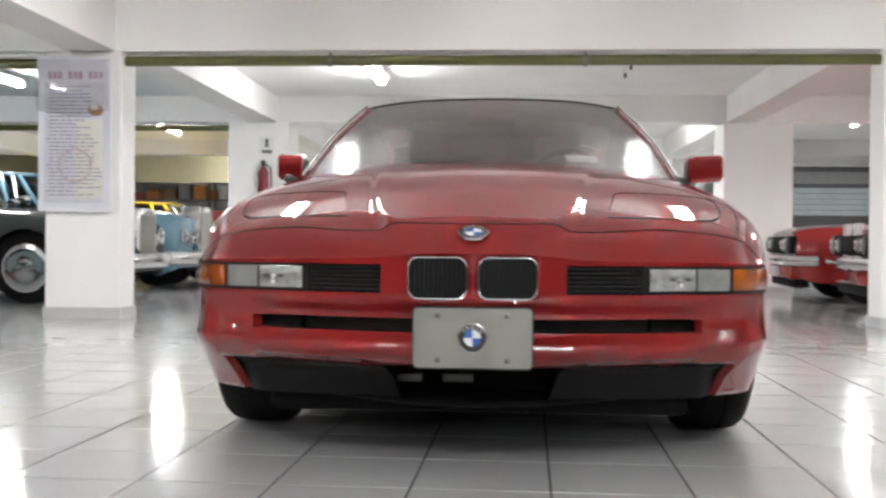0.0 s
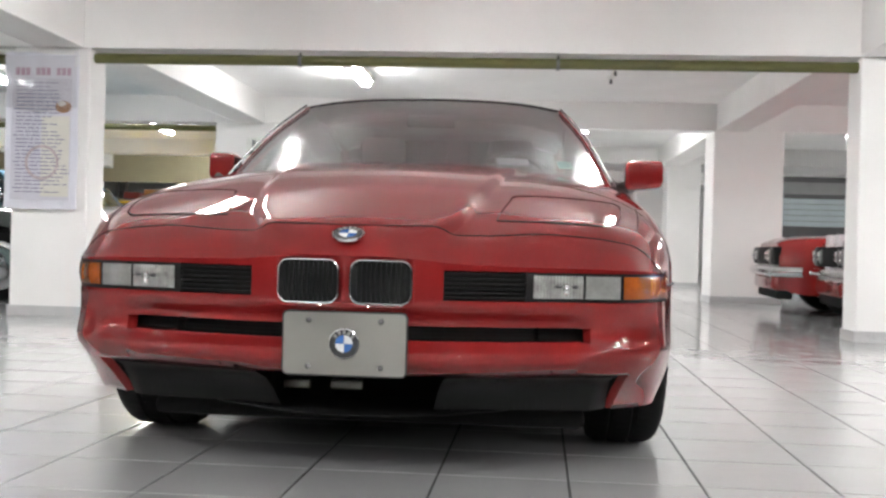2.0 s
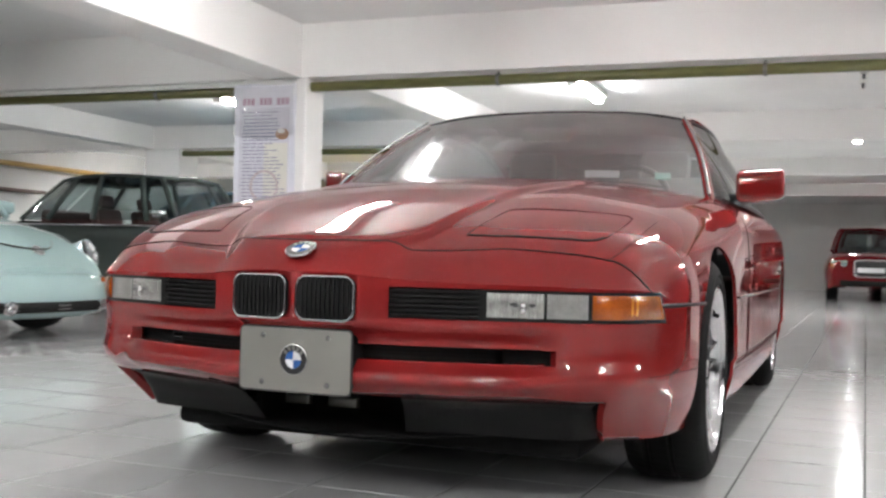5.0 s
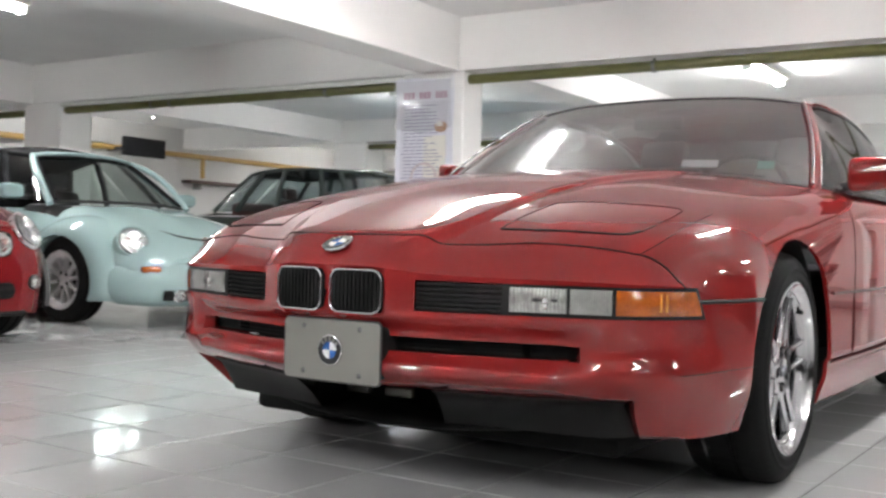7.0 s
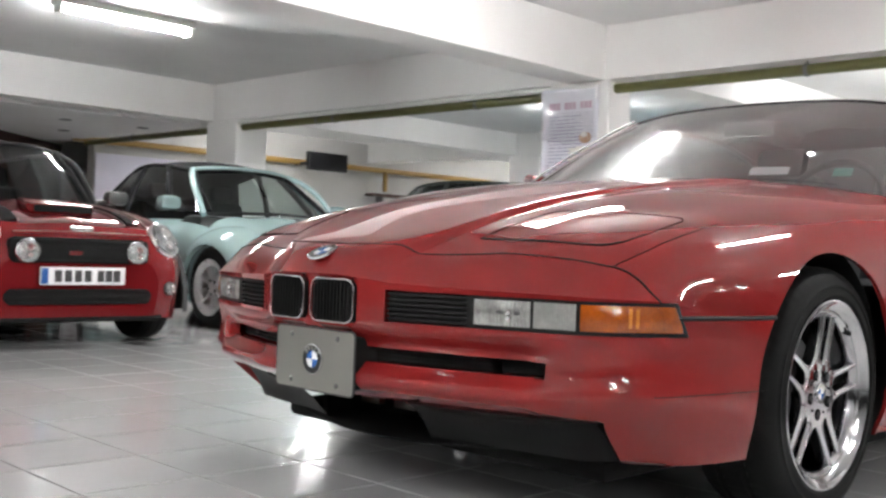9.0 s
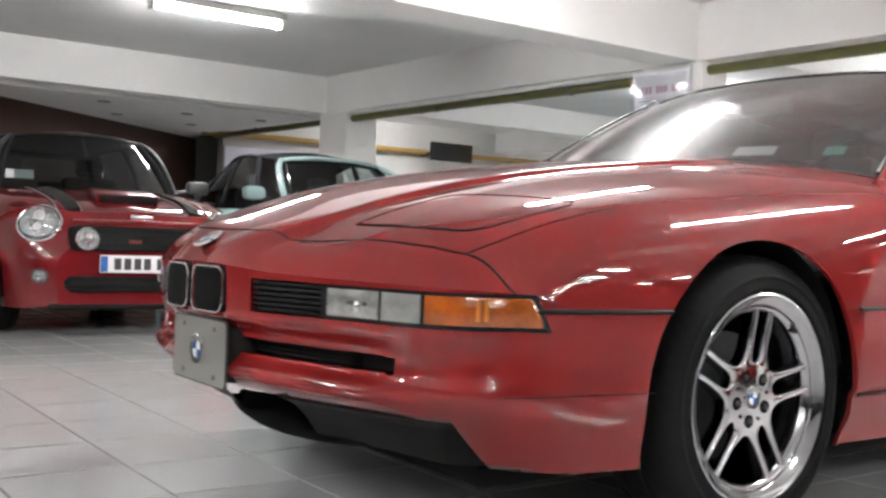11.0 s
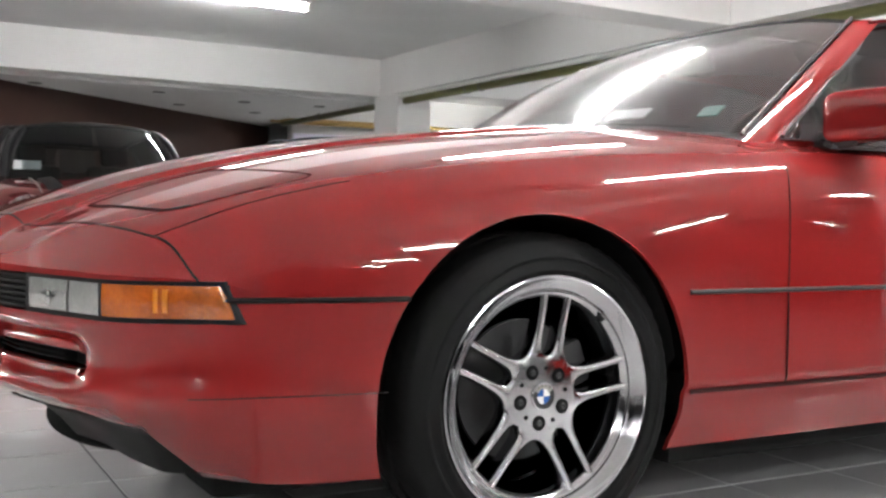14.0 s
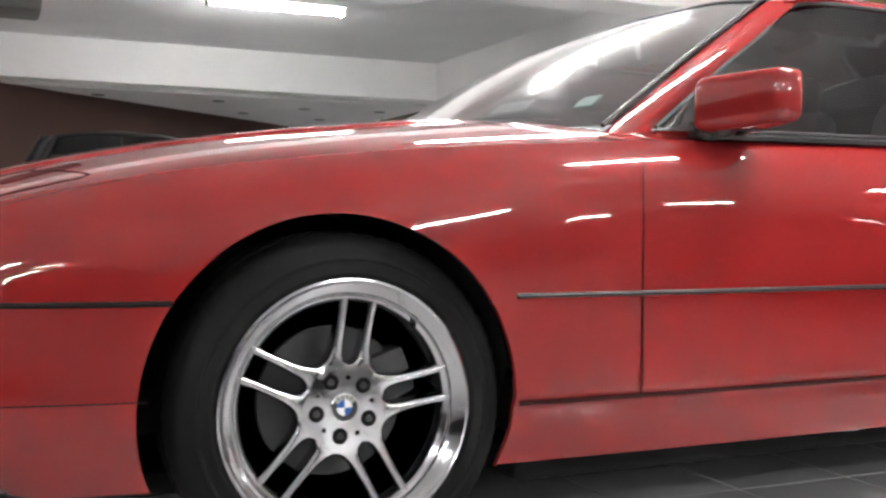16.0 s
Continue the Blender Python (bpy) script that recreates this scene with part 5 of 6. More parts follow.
for side in (1, -1):
    part("windscreen_post", tube_along(bmesh.new(), [tuple(q) for q in spline([(.675 * side, 1.12, .955), (.648 * side, 1.28, 1.13), (.585 * side, 1.48, 1.30), (.485 * side, 1.65, 1.385)], 5)], .027, 10), MINT, mint_car, "mint windscreen post")
    bm = bmesh.new()
    rows = [[bm.verts.new(((b0[0] + (t0[0] - b0[0]) * s) * side * 1.02, b0[1] + (t0[1] - b0[1]) * s, b0[2] + (t0[2] - b0[2]) * s)) for s in (0, .5, 1.0)] for b0, t0 in ((FRAME_B[3], TOP_B[3]), (FRAME_B[4], TOP_B[4]), (FRAME_B[5], TOP_B[5]), (FRAME_B[6], TOP_B[6]))]
    for u, v in zip(rows[1:], rows[2:]):
        for k in range(2):
            bm.faces.new((u[k], v[k], v[k + 1], u[k + 1]))
    part("top_quarter", bm, CANVAS, mint_car)
part("windscreen_frame", mirrored(tube_along(bmesh.new(), [tuple(q) for q in spline([(0, 1.575, 1.42), (.25, 1.595, 1.412), (.40, 1.63, 1.398), (.495, 1.66, 1.378)], 5)], .022, 8)), MINT, mint_car)
part("scuttle", mirrored(tube_along(bmesh.new(), [(0, 1.02, .990), (.35, 1.06, .986), (.64, 1.15, .968)], .014, 8)), BLACK, mint_car)
cabin(mint_car, 1.26, 3.1, .66, .98, MATT)
mirror(mint_car, .86, 1.36, 1.055, MINT, "mint door mirror", .95)
wheels(mint_car, (.80, 3.31), .80, .318, .215, .205, 10, "silver many-spoked alloy wheel")

def lower(car, f):
    """Brings a body down on its wheels."""
    for ob in car.children:
        if not ob.name.startswith("wheel"):
            ob.matrix_basis = Matrix.Diagonal((1, 1, f, 1)) @ ob.matrix_basis


lower(mint_car, .93)

# red hatchback with black bonnet stripes
hatch = thing("hatchback_car", "dark red small hatchback with black bonnet stripes and black roof", "car", pose(-3.80, 1.255, 0, 0, 0, 87.5))
HATCH = [(-.01, .20, .50, .44, .60, .9), (.03, .19, .62, .48, .72, .9), (.12, .18, .71, .54, .80, .9), (.30, .18, .775, .62, .865, .95), (.60, .18, .825, .70, .915, .95), (1.0, .18, .835, .76, .955, .95), (1.5, .18, .84, .80, .965, .95), (2.5, .18, .84, .81, .97, .95), (3.3, .18, .82, .80, .96, .95), (3.62, .2, .76, .7, .9, .9), (3.7, .24, .68, .6, .75, .9)]
ARCH_M = [(.62, .30, .345), (3.09, .30, .345)]
skin(hatch, "body", HATCH, DEEP_RED, ARCH_M, lambda p: not (1.08 < p[1] < 3.45 and abs(p[0]) < .72), "dark red car body")
houses(hatch, ARCH_M, .5, .82)
for cy in (.62, 3.09):
    for side in (1, -1):
        bm = bmesh.new()
        rows = []
        for a in np.linspace(-12, 192, 26):
            ca, sa = math.cos(radians(a)), math.sin(radians(a))
            rows.append([bm.verts.new((x * side, cy - ca * rr, .30 + sa * rr)) for x, rr in ((.78, .342), (.832, .345), (.840, .365), (.834, .415), (.79, .43))])
        for u, v in zip(rows, rows[1:]):
            for k in range(4):
                bm.faces.new((u[k], v[k], v[k + 1], u[k + 1]))
        part("arch_trim", bm, BLACK, hatch, "black plastic wheel arch trim")
for side in (1, -1):
    lamp(hatch, .58 * side, .088, .705, .118, m=pose(0, 0, 0, -28, 0, 27 * side), depth=.10, label="large round clear headlamp")
    lamp(hatch, .335 * side, -.045, .615, .068, "round chrome driving lamp", name="driving_lamp", depth=.05)
    lamp(hatch, .590 * side, .012, .385, .042, "small round fog lamp", m=pose(0, 0, 0, 0, 0, 20 * side), ring=BLACK, name="fog_lamp")
    part("side_duct", B(-.066, .066, -.024, .06, -.068, .068, bevel=.03), MATT, hatch, "black rounded fog lamp duct", m=pose(.588 * side, .058, .385, 0, 0, 28 * side))
    part("sill", B(.81 * side - .03, .81 * side + .03, .95, 2.75, .17, .27, bevel=.02), BLACK, hatch)
    # stripes with pale borders lie on the bonnet
    strip = [(.40 * side, y) for y in np.linspace(.14, 1.0, 12)]
    g = shell(HATCH, 10, 5)
    for w, off, mat, lift, nm in ((.13, 0, MATT, .004, "bonnet_stripe"), (.010, .071, STEEL, .005, "stripe_border"), (.010, -.071, STEEL, .005, "stripe_border")):
        pts = []
        for x, y in strip:
            row = g[np.argmin(abs(g[:, 0, 1] - y))]
            pts.append((x + off * side, row[0, 1], float(np.interp(abs(x + off * side), row[:18, 0], row[:18, 2]))))
        part(nm, ribbon(bmesh.new(), pts, w, lambda p, i: (.22 * side, -.15, 1), lift + .003), mat, hatch)
part("grille_panel", B(-.44, .44, -.030, .06, .53, .70, bevel=.05), MATT, hatch, "black front grille")
part("grille_edge", tube_along(bmesh.new(), [(-.42, -.03, .725), (0, -.045, .735), (.42, -.03, .725)], .01, 8), DEEP_RED, hatch)
for z in (.56, .60, .64, .68):
    part("grille_bar", B(-.40, .40, -.036, -.026, z - .006, z + .006), MATT, hatch, smooth=False)
part("grille_badge", B(-.09, -.01, -.040, -.034, .595, .62), CHROME, hatch, smooth=False)
part("nose_badge", B(-.07, .07, -.02, .0, .745, .775, bevel=.01), CHROME, hatch, m=pose(0, .02, .0, 0, 0, 0))
part("lower_intake", B(-.47, .47, -.028, .05, .27, .40, bevel=.055), MATT, hatch, "wide black lower air intake")
for z in (.30, .335, .37):
    part("intake_bar", B(-.43, .43, -.034, -.026, z - .006, z + .006), MATT, hatch, smooth=False)
plate_bars(hatch, -.036, .465)
part("front_lip", B(-.54, .54, -.016, .1, .175, .215, bevel=.02), MATT, hatch)
part("bonnet_scoop", B(-.20, .20, -.10, .16, -.02, .045, bevel=.02), DEEP_RED, hatch, "dark red bonnet scoop", m=pose(0, .38, .885, 9, 0, 0))
part("scoop_mouth", B(-.185, .185, -.112, -.09, -.010, .036, bevel=.010), MATT, hatch, m=pose(0, .38, .885, 9, 0, 0))
FRAME_M = [(0, 1.06, .955), (.34, 1.10, .955), (.60, 1.24, .95), (.70, 1.54, .955), (.72, 2.3, .965), (.70, 3.1, .965), (.58, 3.5, .96), (0, 3.6, .96)]
TOP_M = [(0, 1.45, 1.375), (.28, 1.48, 1.37), (.45, 1.56, 1.345), (.535, 1.78, 1.355), (.56, 2.3, 1.36), (.55, 3.0, 1.34), (.48, 3.3, 1.31), (0, 3.36, 1.31)]
glasshouse(hatch, FRAME_M, TOP_M, GLASS, BLACK, .024, BLACK, .045, posts=range(2, 7))
for side in (1, -1):
    part("windscreen_post", tube_along(bmesh.new(), [tuple(q) for q in spline([(.625 * side, 1.21, .945), (.595 * side, 1.36, 1.13), (.545 * side, 1.48, 1.27), (.455 * side, 1.565, 1.345)], 4)], .024, 8), BLACK, hatch)
cabin(hatch, 1.15, 3.4, .66, .95, MATT)
mirror(hatch, .86, 1.38, 1.02, BLACK, "black door mirror", .85)
part("sticker", B(-.09, .09, -.002, .002, -.045, .045), WHITE, hatch, "paper sticker inside the windscreen", smooth=False, m=pose(-.46, 1.25, 1.05, -45, 0, -10))
wheels(hatch, (.62, 3.09), .795, .30, .215, .195, 8, "silver multi-spoked alloy wheel")


lower(hatch, .955)


def saloon(name, label, m, paint, length=5.1, width=.92, height=1.5, deck=.98, nose=.86, front_axle=.85, rear_axle=3.95):
    """A big upright vintage saloon with a tall chrome radiator."""
    ob = thing(name, label, "car", m)
    arches = [(front_axle, .35, .385), (rear_axle, .35, .385)]
    c0, c1 = length * .34, length * .80
    skin(ob, "body", [(.05, .3, width * .86, .62, nose - .03, .9), (.12, .26, width * .93, .66, nose, .9), (.8, .24, width * .985, .72, nose + .06, .9), (c0, .24, width, .76, deck, .9), (length * .55, .24, width, .77, deck, .9), (c1, .24, width * .99, .76, deck, .9), (length * .93, .26, width * .93, .68, nose + .02, .9), (length, .34, width * .85, .55, .72, .9)], paint, arches, lambda p: not (c0 + .05 < p[1] < c1 and abs(p[0]) < width * .84), "", 8, 5)
    houses(ob, arches, .5, width * .95)
    base = [(0, c0, deck), (width * .74, c0 + .1, deck), (width * .88, c0 + .42, deck), (width * .89, c0 + 1.15, deck), (width * .88, c1 - .55, deck), (width * .74, c1 - .05, deck), (0, c1 + .05, deck)]
    top = [(0, c0 + .38, height - .05), (width * .60, c0 + .42, height - .07), (width * .69, c0 + .62, height - .06), (width * .71, c0 + 1.15, height - .05), (width * .69, c1 - .85, height - .07), (width * .58, c1 - .55, height - .10), (0, c1 - .5, height - .10)]
    glasshouse(ob, base, top, GLASS, paint, .032, paint, .05)
    for side in (1, -1):
        part("window_frame", tube_along(bmesh.new(), [(width * .885 * side, c0 + 1.15, deck), (width * .72 * side, c0 + 1.15, height - .05)], .022, 6), CHROME, ob, "chrome window frame")
        part("belt_moulding", tube_along(bmesh.new(), [(width * .955 * side, y, deck - .06) for y in np.linspace(.9, length * .9, 8)], .010, 6), CHROME, ob)
        part("sill_moulding", tube_along(bmesh.new(), [(width * .975 * side, y, .3) for y in np.linspace(front_axle + .45, rear_axle - .45, 6)], .028, 6), CHROME, ob, "bright sill moulding")
        for z in (.66,):
            lamp(ob, width * .68 * side, .03, z + .02, .085, "chrome ringed round headlamp")
            lamp(ob, width * .44 * side, .02, z - .02, .07, "chrome ringed round headlamp")
    cabin(ob, c0 + .1, c1 - .1, width * .8, deck, material("red_brown_leather", (.09, .03, .025), .5))
    part("radiator", B(-.24, .24, -.05, .2, .38, nose + .10, bevel=.03), CHROME, ob, "tall chrome radiator shell")
    for k in range(11):
        x = -.2 + .04 * k
        part("radiator_bar", B(x - .012, x + .012, -.062, -.04, .42, nose + .03, bevel=.004), STEEL, ob, smooth=False)
    part("front_bumper", tube_along(bmesh.new(), [(-width * .98, .3, .42), (-width * .9, .02, .42), (-.4, -.12, .42), (.4, -.12, .42), (width * .9, .02, .42), (width * .98, .3, .42)], .055, 10, flat=1.4), CHROME, ob, "heavy chrome front bumper")
    wheels(ob, (front_axle, rear_axle), width * .955, .35, .23, .19, 12, "wheel with a broad chrome cover", .01)
    for cy in (front_axle, rear_axle):
        for side in (1, -1):
            part("wheel_cover", lathe(bmesh.new(), [(.0, .225), (.012, .2), (.004, .15), (.02, .08), (.03, 0)], 28, "x"), CHROME, ob, m=Matrix.Translation((width * .955 * side, cy, .35)) @ (Matrix() if side > 0 else pose(0, 0, 0, 0, 0, 180)))
    mirror(ob, width * 1.04, c0 + .15, deck + .07, CHROME, "small chrome door mirror", .6)
    return ob


saloon("limousine_car", "dark grey-green vintage limousine with chrome mouldings", pose(-3.75, 7.95, 0, 0, 0, 90), SLATE, height=1.54)
saloon("limousine_car", "steel blue vintage saloon with a tall chrome radiator", pose(-3.85, 10.35, 0, 0, 0, 90), TEAL, height=1.50, nose=.96, deck=1.04)
saloon("limousine_car", "steel blue vintage saloon parked in the row", pose(-3.9, 12.6, 0, 0, 0, 90), TEAL, height=1.45, nose=.84)
saloon("saloon_car", "yellow older saloon far down the row", pose(-4.1, 16.4, 0, 0, 0, 90), YELLOW, height=1.36, deck=.90)


BRIGHT_RED = material("bright_red_car_paint", (0.24, 0.018, 0.017), 0.5, vary=0.03, scale=3, fine=300, coat=1.0, spec=0.0)


def muscle_car(label, m, paint=DEEP_RED, white=False):
    ob = thing("muscle_car", label, "car", m)
    arches = [(.80, .33, .36), (3.5, .33, .36)]
    skin(ob, "body", [(.03, .34, .80, .55, .80, 1), (.09, .28, .86, .58, .83, 1), (.8, .24, .89, .64, .88, 1), (1.6, .24, .90, .68, .93, 1), (3.4, .24, .90, .70, .95, 1), (4.4, .3, .86, .66, .90, 1), (4.6, .36, .80, .6, .82, 1)], paint, arches, lambda p: not (1.72 < p[1] < 3.6 and abs(p[0]) < .74), "", 8, 5)
    houses(ob, arches, .5, .85)
    glasshouse(ob, [(0, 1.7, .93), (.68, 1.82, .93), (.76, 2.1, .94), (.77, 2.8, .945), (.7, 3.4, .95), (0, 3.6, .95)], [(0, 2.15, 1.28), (.52, 2.2, 1.27), (.57, 2.35, 1.28), (.58, 2.8, 1.28), (.52, 3.1, 1.24), (0, 3.15, 1.24)], GLASS, paint, .03, paint, .03)
    part("grille_panel", B(-.78, .78, -.02, .06, .54, .74, bevel=.02), MATT, ob, "black grille panel")
    for side in (1, -1):
        lamp(ob, .62 * side, -.03, .64, .085, "round headlamp in a black surround", ring=BLACK, glass_mat=DULL)
        lamp(ob, .40 * side, -.025, .64, .07, "round headlamp in a black surround", ring=BLACK, glass_mat=DULL)
        part("turn_signal", B(.6 * side - .06, .6 * side + .06, -.03, .02, .40, .44, bevel=.01), AMBER, ob)
        if white:
            part("bonnet_stripe", B(.2 * side - .09, .2 * side + .09, -.012, .05, .36, .85, bevel=.004), WHITE, ob, smooth=False)
    part("front_bumper", tube_along(bmesh.new(), [(-.92, .25, .47), (-.86, -.03, .47), (0, -.10, .47), (.86, -.03, .47), (.92, .25, .47)], .035, 10, flat=1.5), CHROME, ob, "chrome front bumper")
    part("valance", B(-.75, .75, -.02, .2, .26, .42, bevel=.04), paint, ob)
    part("air_dam", B(-.7, .7, .02, .2, .17, .27, bevel=.02), MATT, ob)
    cabin(ob, 1.85, 3.5, .7, .92)
    wheels(ob, (.80, 3.5), .86, .33, .2, .2, 5, "dark spoked wheel")
    return ob


muscle_car("red older muscle coupe with a chrome bumper", pose(3.22, 9.55, 0, 0, 0, -95), BRIGHT_RED)
muscle_car("red muscle coupe with white stripes and a black grille", pose(3.37, 7.5, 0, 0, 0, -95), BRIGHT_RED, True)


def tall_car(name, label, m, height):
    ob = thing(name, label, "car", m)
    arches = [(.85, .36, .40), (3.5, .36, .40)]
    skin(ob, "body", [(.0, .3, .74, .6, .86, 1), (.08, .26, .84, .64, .94, 1), (.6, .24, .9, .72, 1.03, 1), (1.2, .24, .91, .8, 1.06, 1), (3.6, .24, .91, .82, 1.06, 1), (4.35, .28, .88, .76, 1.0, 1), (4.5, .34, .8, .66, .9, 1)], DEEP_RED, arches, lambda p: not (1.25 < p[1] < 4.0 and abs(p[0]) < .75), "", 6, 4)
    houses(ob, arches, .5, .86)
    glasshouse(ob, [(0, 1.2, 1.05), (.7, 1.3, 1.05), (.79, 1.6, 1.06), (.8, 2.6, 1.06), (.78, 3.7, 1.06), (.6, 4.1, 1.05), (0, 4.15, 1.05)], [(0, 1.75, height - .06), (.56, 1.8, height - .07), (.62, 2.0, height - .06), (.64, 2.7, height - .05), (.62, 3.5, height - .07), (.5, 3.8, height - .09), (0, 3.85, height - .09)], GLASS, DEEP_RED, .03, DEEP_RED, .04)
    part("grille", B(-.32, .32, -.03, .05, .52, .84, bevel=.05), BLACK, ob, "large dark grille")
    part("grille_frame", tube_along(bmesh.new(), [(x, -.035, z) for x, z in rounded(0, .68, .64, .34, .08)], .014, 6, close=True), CHROME, ob)
    for side in (1, -1):
        part("headlamp", B(-.17, .17, -.02, .1, -.07, .07, bevel=.03), CLEAR, ob, "clear headlamp", m=pose(.62 * side, .03, .78, 0, 0, 14 * side))
    part("number_plate", B(-.26, .26, -.045, -.03, .60, .70, bevel=.004), WHITE, ob, smooth=False)
    part("lower_intake", B(-.6, .6, -.02, .1, .3, .44, bevel=.04), MATT, ob)
    cabin(ob, 1.35, 4.0, .72, 1.05)
    wheels(ob, (.85, 3.5), .87, .36, .25, .23, 5, "silver five-spoked wheel")
    return ob


tall_car("sport_utility_car", "dark red sport utility car with a large grille", pose(1.75, 20.6, 0), 1.62)
tall_car("van_car", "red tall van with dark windows", pose(2.75, 25.0, 0), 1.75)

# motorcycle beside a far pillar
bike = thing("motorcycle", "dark motorcycle parked beside a white pillar", "motorcycle", pose(3.22, 19.6, 0, 0, 0, 8))
for y in (0, 1.4):
    part("wheel", lathe(bmesh.new(), [(-.05, .2), (-.06, .27), (0, .31), (.06, .27), (.05, .2)], 28, "x", (0, y, .31), close=True), RUBBER, bike)
    part("spoked_disc", lathe(bmesh.new(), [(-.01, .02), (-.01, .2), (.01, .2), (.01, .02)], 20, "x", (0, y, .31)), DULL, bike)
part("fork", tube_along(bmesh.new(), [(0, 0, .31), (0, .28, 1.0)], .035, 8), TRIM, bike)
part("tank", B(-.15, .15, .4, .85, .72, .95, bevel=.08), MATT, bike)
part("engine", B(-.2, .2, .4, .95, .28, .68, bevel=.06), DULL, bike)
part("saddle", B(-.14, .14, .82, 1.5, .74, .86, bevel=.05), MATT, bike)
part("handlebar", tube_along(bmesh.new(), [(-.38, .42, 1.08), (-.1, .28, 1.02), (.1, .28, 1.02), (.38, .42, 1.08)], .018, 8), TRIM, bike)

# ---- pipes under the beams ----
def pipe(name, label, a, b, r, mat, clamps=(), group=""):
    """A straight pipe between two points with clamps at fractions of its length."""
    a, b = Vector(a), Vector(b)
    ob = thing(name, label, "pipe", Matrix.Translation((a + b) / 2), group)
    h = (b - a) / 2
    part("pipe_run", tube_along(bmesh.new(), [tuple(-h), tuple(h)], r, 14), mat, ob)
    for f in clamps:
        c = -h + 2 * h * f
        d = h.normalized() * .014
        part("pipe_clamp", tube_along(bmesh.new(), [tuple(c - d), tuple(c + d)], r * 1.22, 12), DULL, ob)
        part("hanger_rod", tube_along(bmesh.new(), [tuple(c + Vector((0, 0, r))), tuple(c + Vector((0, 0, (SOFFIT if a.y < 9 else 2.26) - a.z)))], .008, 6), DULL, ob)
    return ob


pipe("water_pipe", "olive green painted pipe hung under the white beam", (-3.05, 5.60, 2.095), (2.96, 5.60, 2.095), .042, PIPE_GREEN, (.28, .62))
pipe("water_pipe", "olive green painted pipe hung under the white beam", (-8.5, 5.60, 2.075), (-3.68, 5.60, 2.075), .042, PIPE_GREEN, (.3, .36, .8))
pipe("conduit_pipe", "thin white pipe above the olive green pipe", (-8.5, 5.53, 2.13), (-3.68, 5.53, 2.13), .026, PIPE_WHITE)
pipe("water_pipe", "olive green painted pipe running on to the wall", (-12.6, 5.62, 2.075), (-9.15, 5.62, 2.075), .042, PIPE_GREEN, (.4,))
pipe("water_pipe", "olive green painted pipe hung under a far beam", (-8.5, 11.4, 2.19), (-3.78, 11.4, 2.19), .042, PIPE_GREEN, (.5,))
pipe("gas_pipe", "yellow painted pipe along the white wall", (-12.55, 5.4, 2.13), (-12.55, 17.0, 2.13), .05, PIPE_YELLOW)
stub = thing("gas_pipe", "short yellow pipe branch above a wall shelf", "pipe", pose(-12.5, 11.6, 1.85))
part("pipe_run", tube_along(bmesh.new(), [(0, 0, .26), (0, 0, -.12)], .045, 10), PIPE_YELLOW, stub)
shelf = thing("wall_shelf", "small brown wooden wall shelf", "shelf", pose(-12.55, 12.0, 1.66))
part("board", B(-.12, .12, -.75, .75, -.03, .03, bevel=.006), BROWN, shelf, smooth=False)
part("bracket", B(-.1, .1, -.5, -.46, -.14, -.03), DULL, shelf, smooth=False)

# ---- print banner on the first pillar ----
banner = thing("print_banner", "glossy plastic banner with unreadable lilac print hung on a white pillar", "banner", pose(-3.39, 5.47, 0))
bm = bmesh.new()
rows = []
for k in range(13):
    z = .86 + 1.24 * k / 12
    rows.append([bm.verts.new((-.33 + .60 * j / 10, -.012 + .012 * math.sin(j * 1.7 + k * .9) * (.3 + .7 * k / 12) - .02 * (k / 12) ** 4, z + (.012 * math.sin(j * .6) if k == 12 else 0))) for j in range(11)])
for u, v in zip(rows, rows[1:]):
    for j in range(10):
        bm.faces.new((u[j], u[j + 1], v[j + 1], v[j]))
r = bmesh.ops.extrude_face_region(bm, geom=bm.faces[:])
for v in r["geom"]:
    if isinstance(v, bmesh.types.BMVert):
        v.co.y += .004
part("sheet", bm, PAPER, banner, "wrinkled translucent white film", angle=60)
LILAC = material("lilac_print", (.57, .56, .62), .4, vary=.08, scale=8)
CREAM = material("cream_print", (.63, .61, .55), .4, vary=.06, scale=8)
TAN = material("brown_print", (.32, .17, .09), .4, vary=.4, scale=22)
part("print_panel", B(-.27, .22, -.034, -.030, .93, 1.90), LILAC, banner, smooth=False)
part("print_panel", B(-.02, .21, -.037, -.033, .96, 1.60), CREAM, banner, smooth=False)
for k in range(11):
    x = -.24 + .042 * k
    if k not in (3, 7):
        part("print_bar", B(x, x + .030, -.038, -.033, 1.925, 1.985), INK_RED, banner, smooth=False)
rr = random.Random(8)
for k in range(30):
    z = 1.86 - k * .030
    x = -.25 + (.02 if k % 7 else .0)
    end = rr.uniform(-.02, .1) if 8 < k < 13 or rr.random() < .3 else rr.uniform(.08, .2)
    while x < end:
        w = rr.uniform(.03, .10)
        part("print_bar", B(x, min(x + w, end + .02), -.0395, -.036, z, z + .0085), INK, banner, smooth=False)
        x += w + .014
part("print_emblem", lathe(bmesh.new(), [(-.0405, 0), (-.0405, .050), (-.036, .052)], 24, "y"), TAN, banner, "round brown picture of food", m=pose(.155, 0, 1.675) @ Matrix.Diagonal((1.25, 1, .95, 1)))
part("print_emblem", lathe(bmesh.new(), [(-.0425, 0), (-.0425, .026), (-.038, .028)], 18, "y"), CREAM, banner, m=pose(.145, 0, 1.70) @ Matrix.Diagonal((1.3, 1, .8, 1)))
FAINT = material("faint_brown_print", (.44, .36, .37), .5, vary=.4, scale=30)
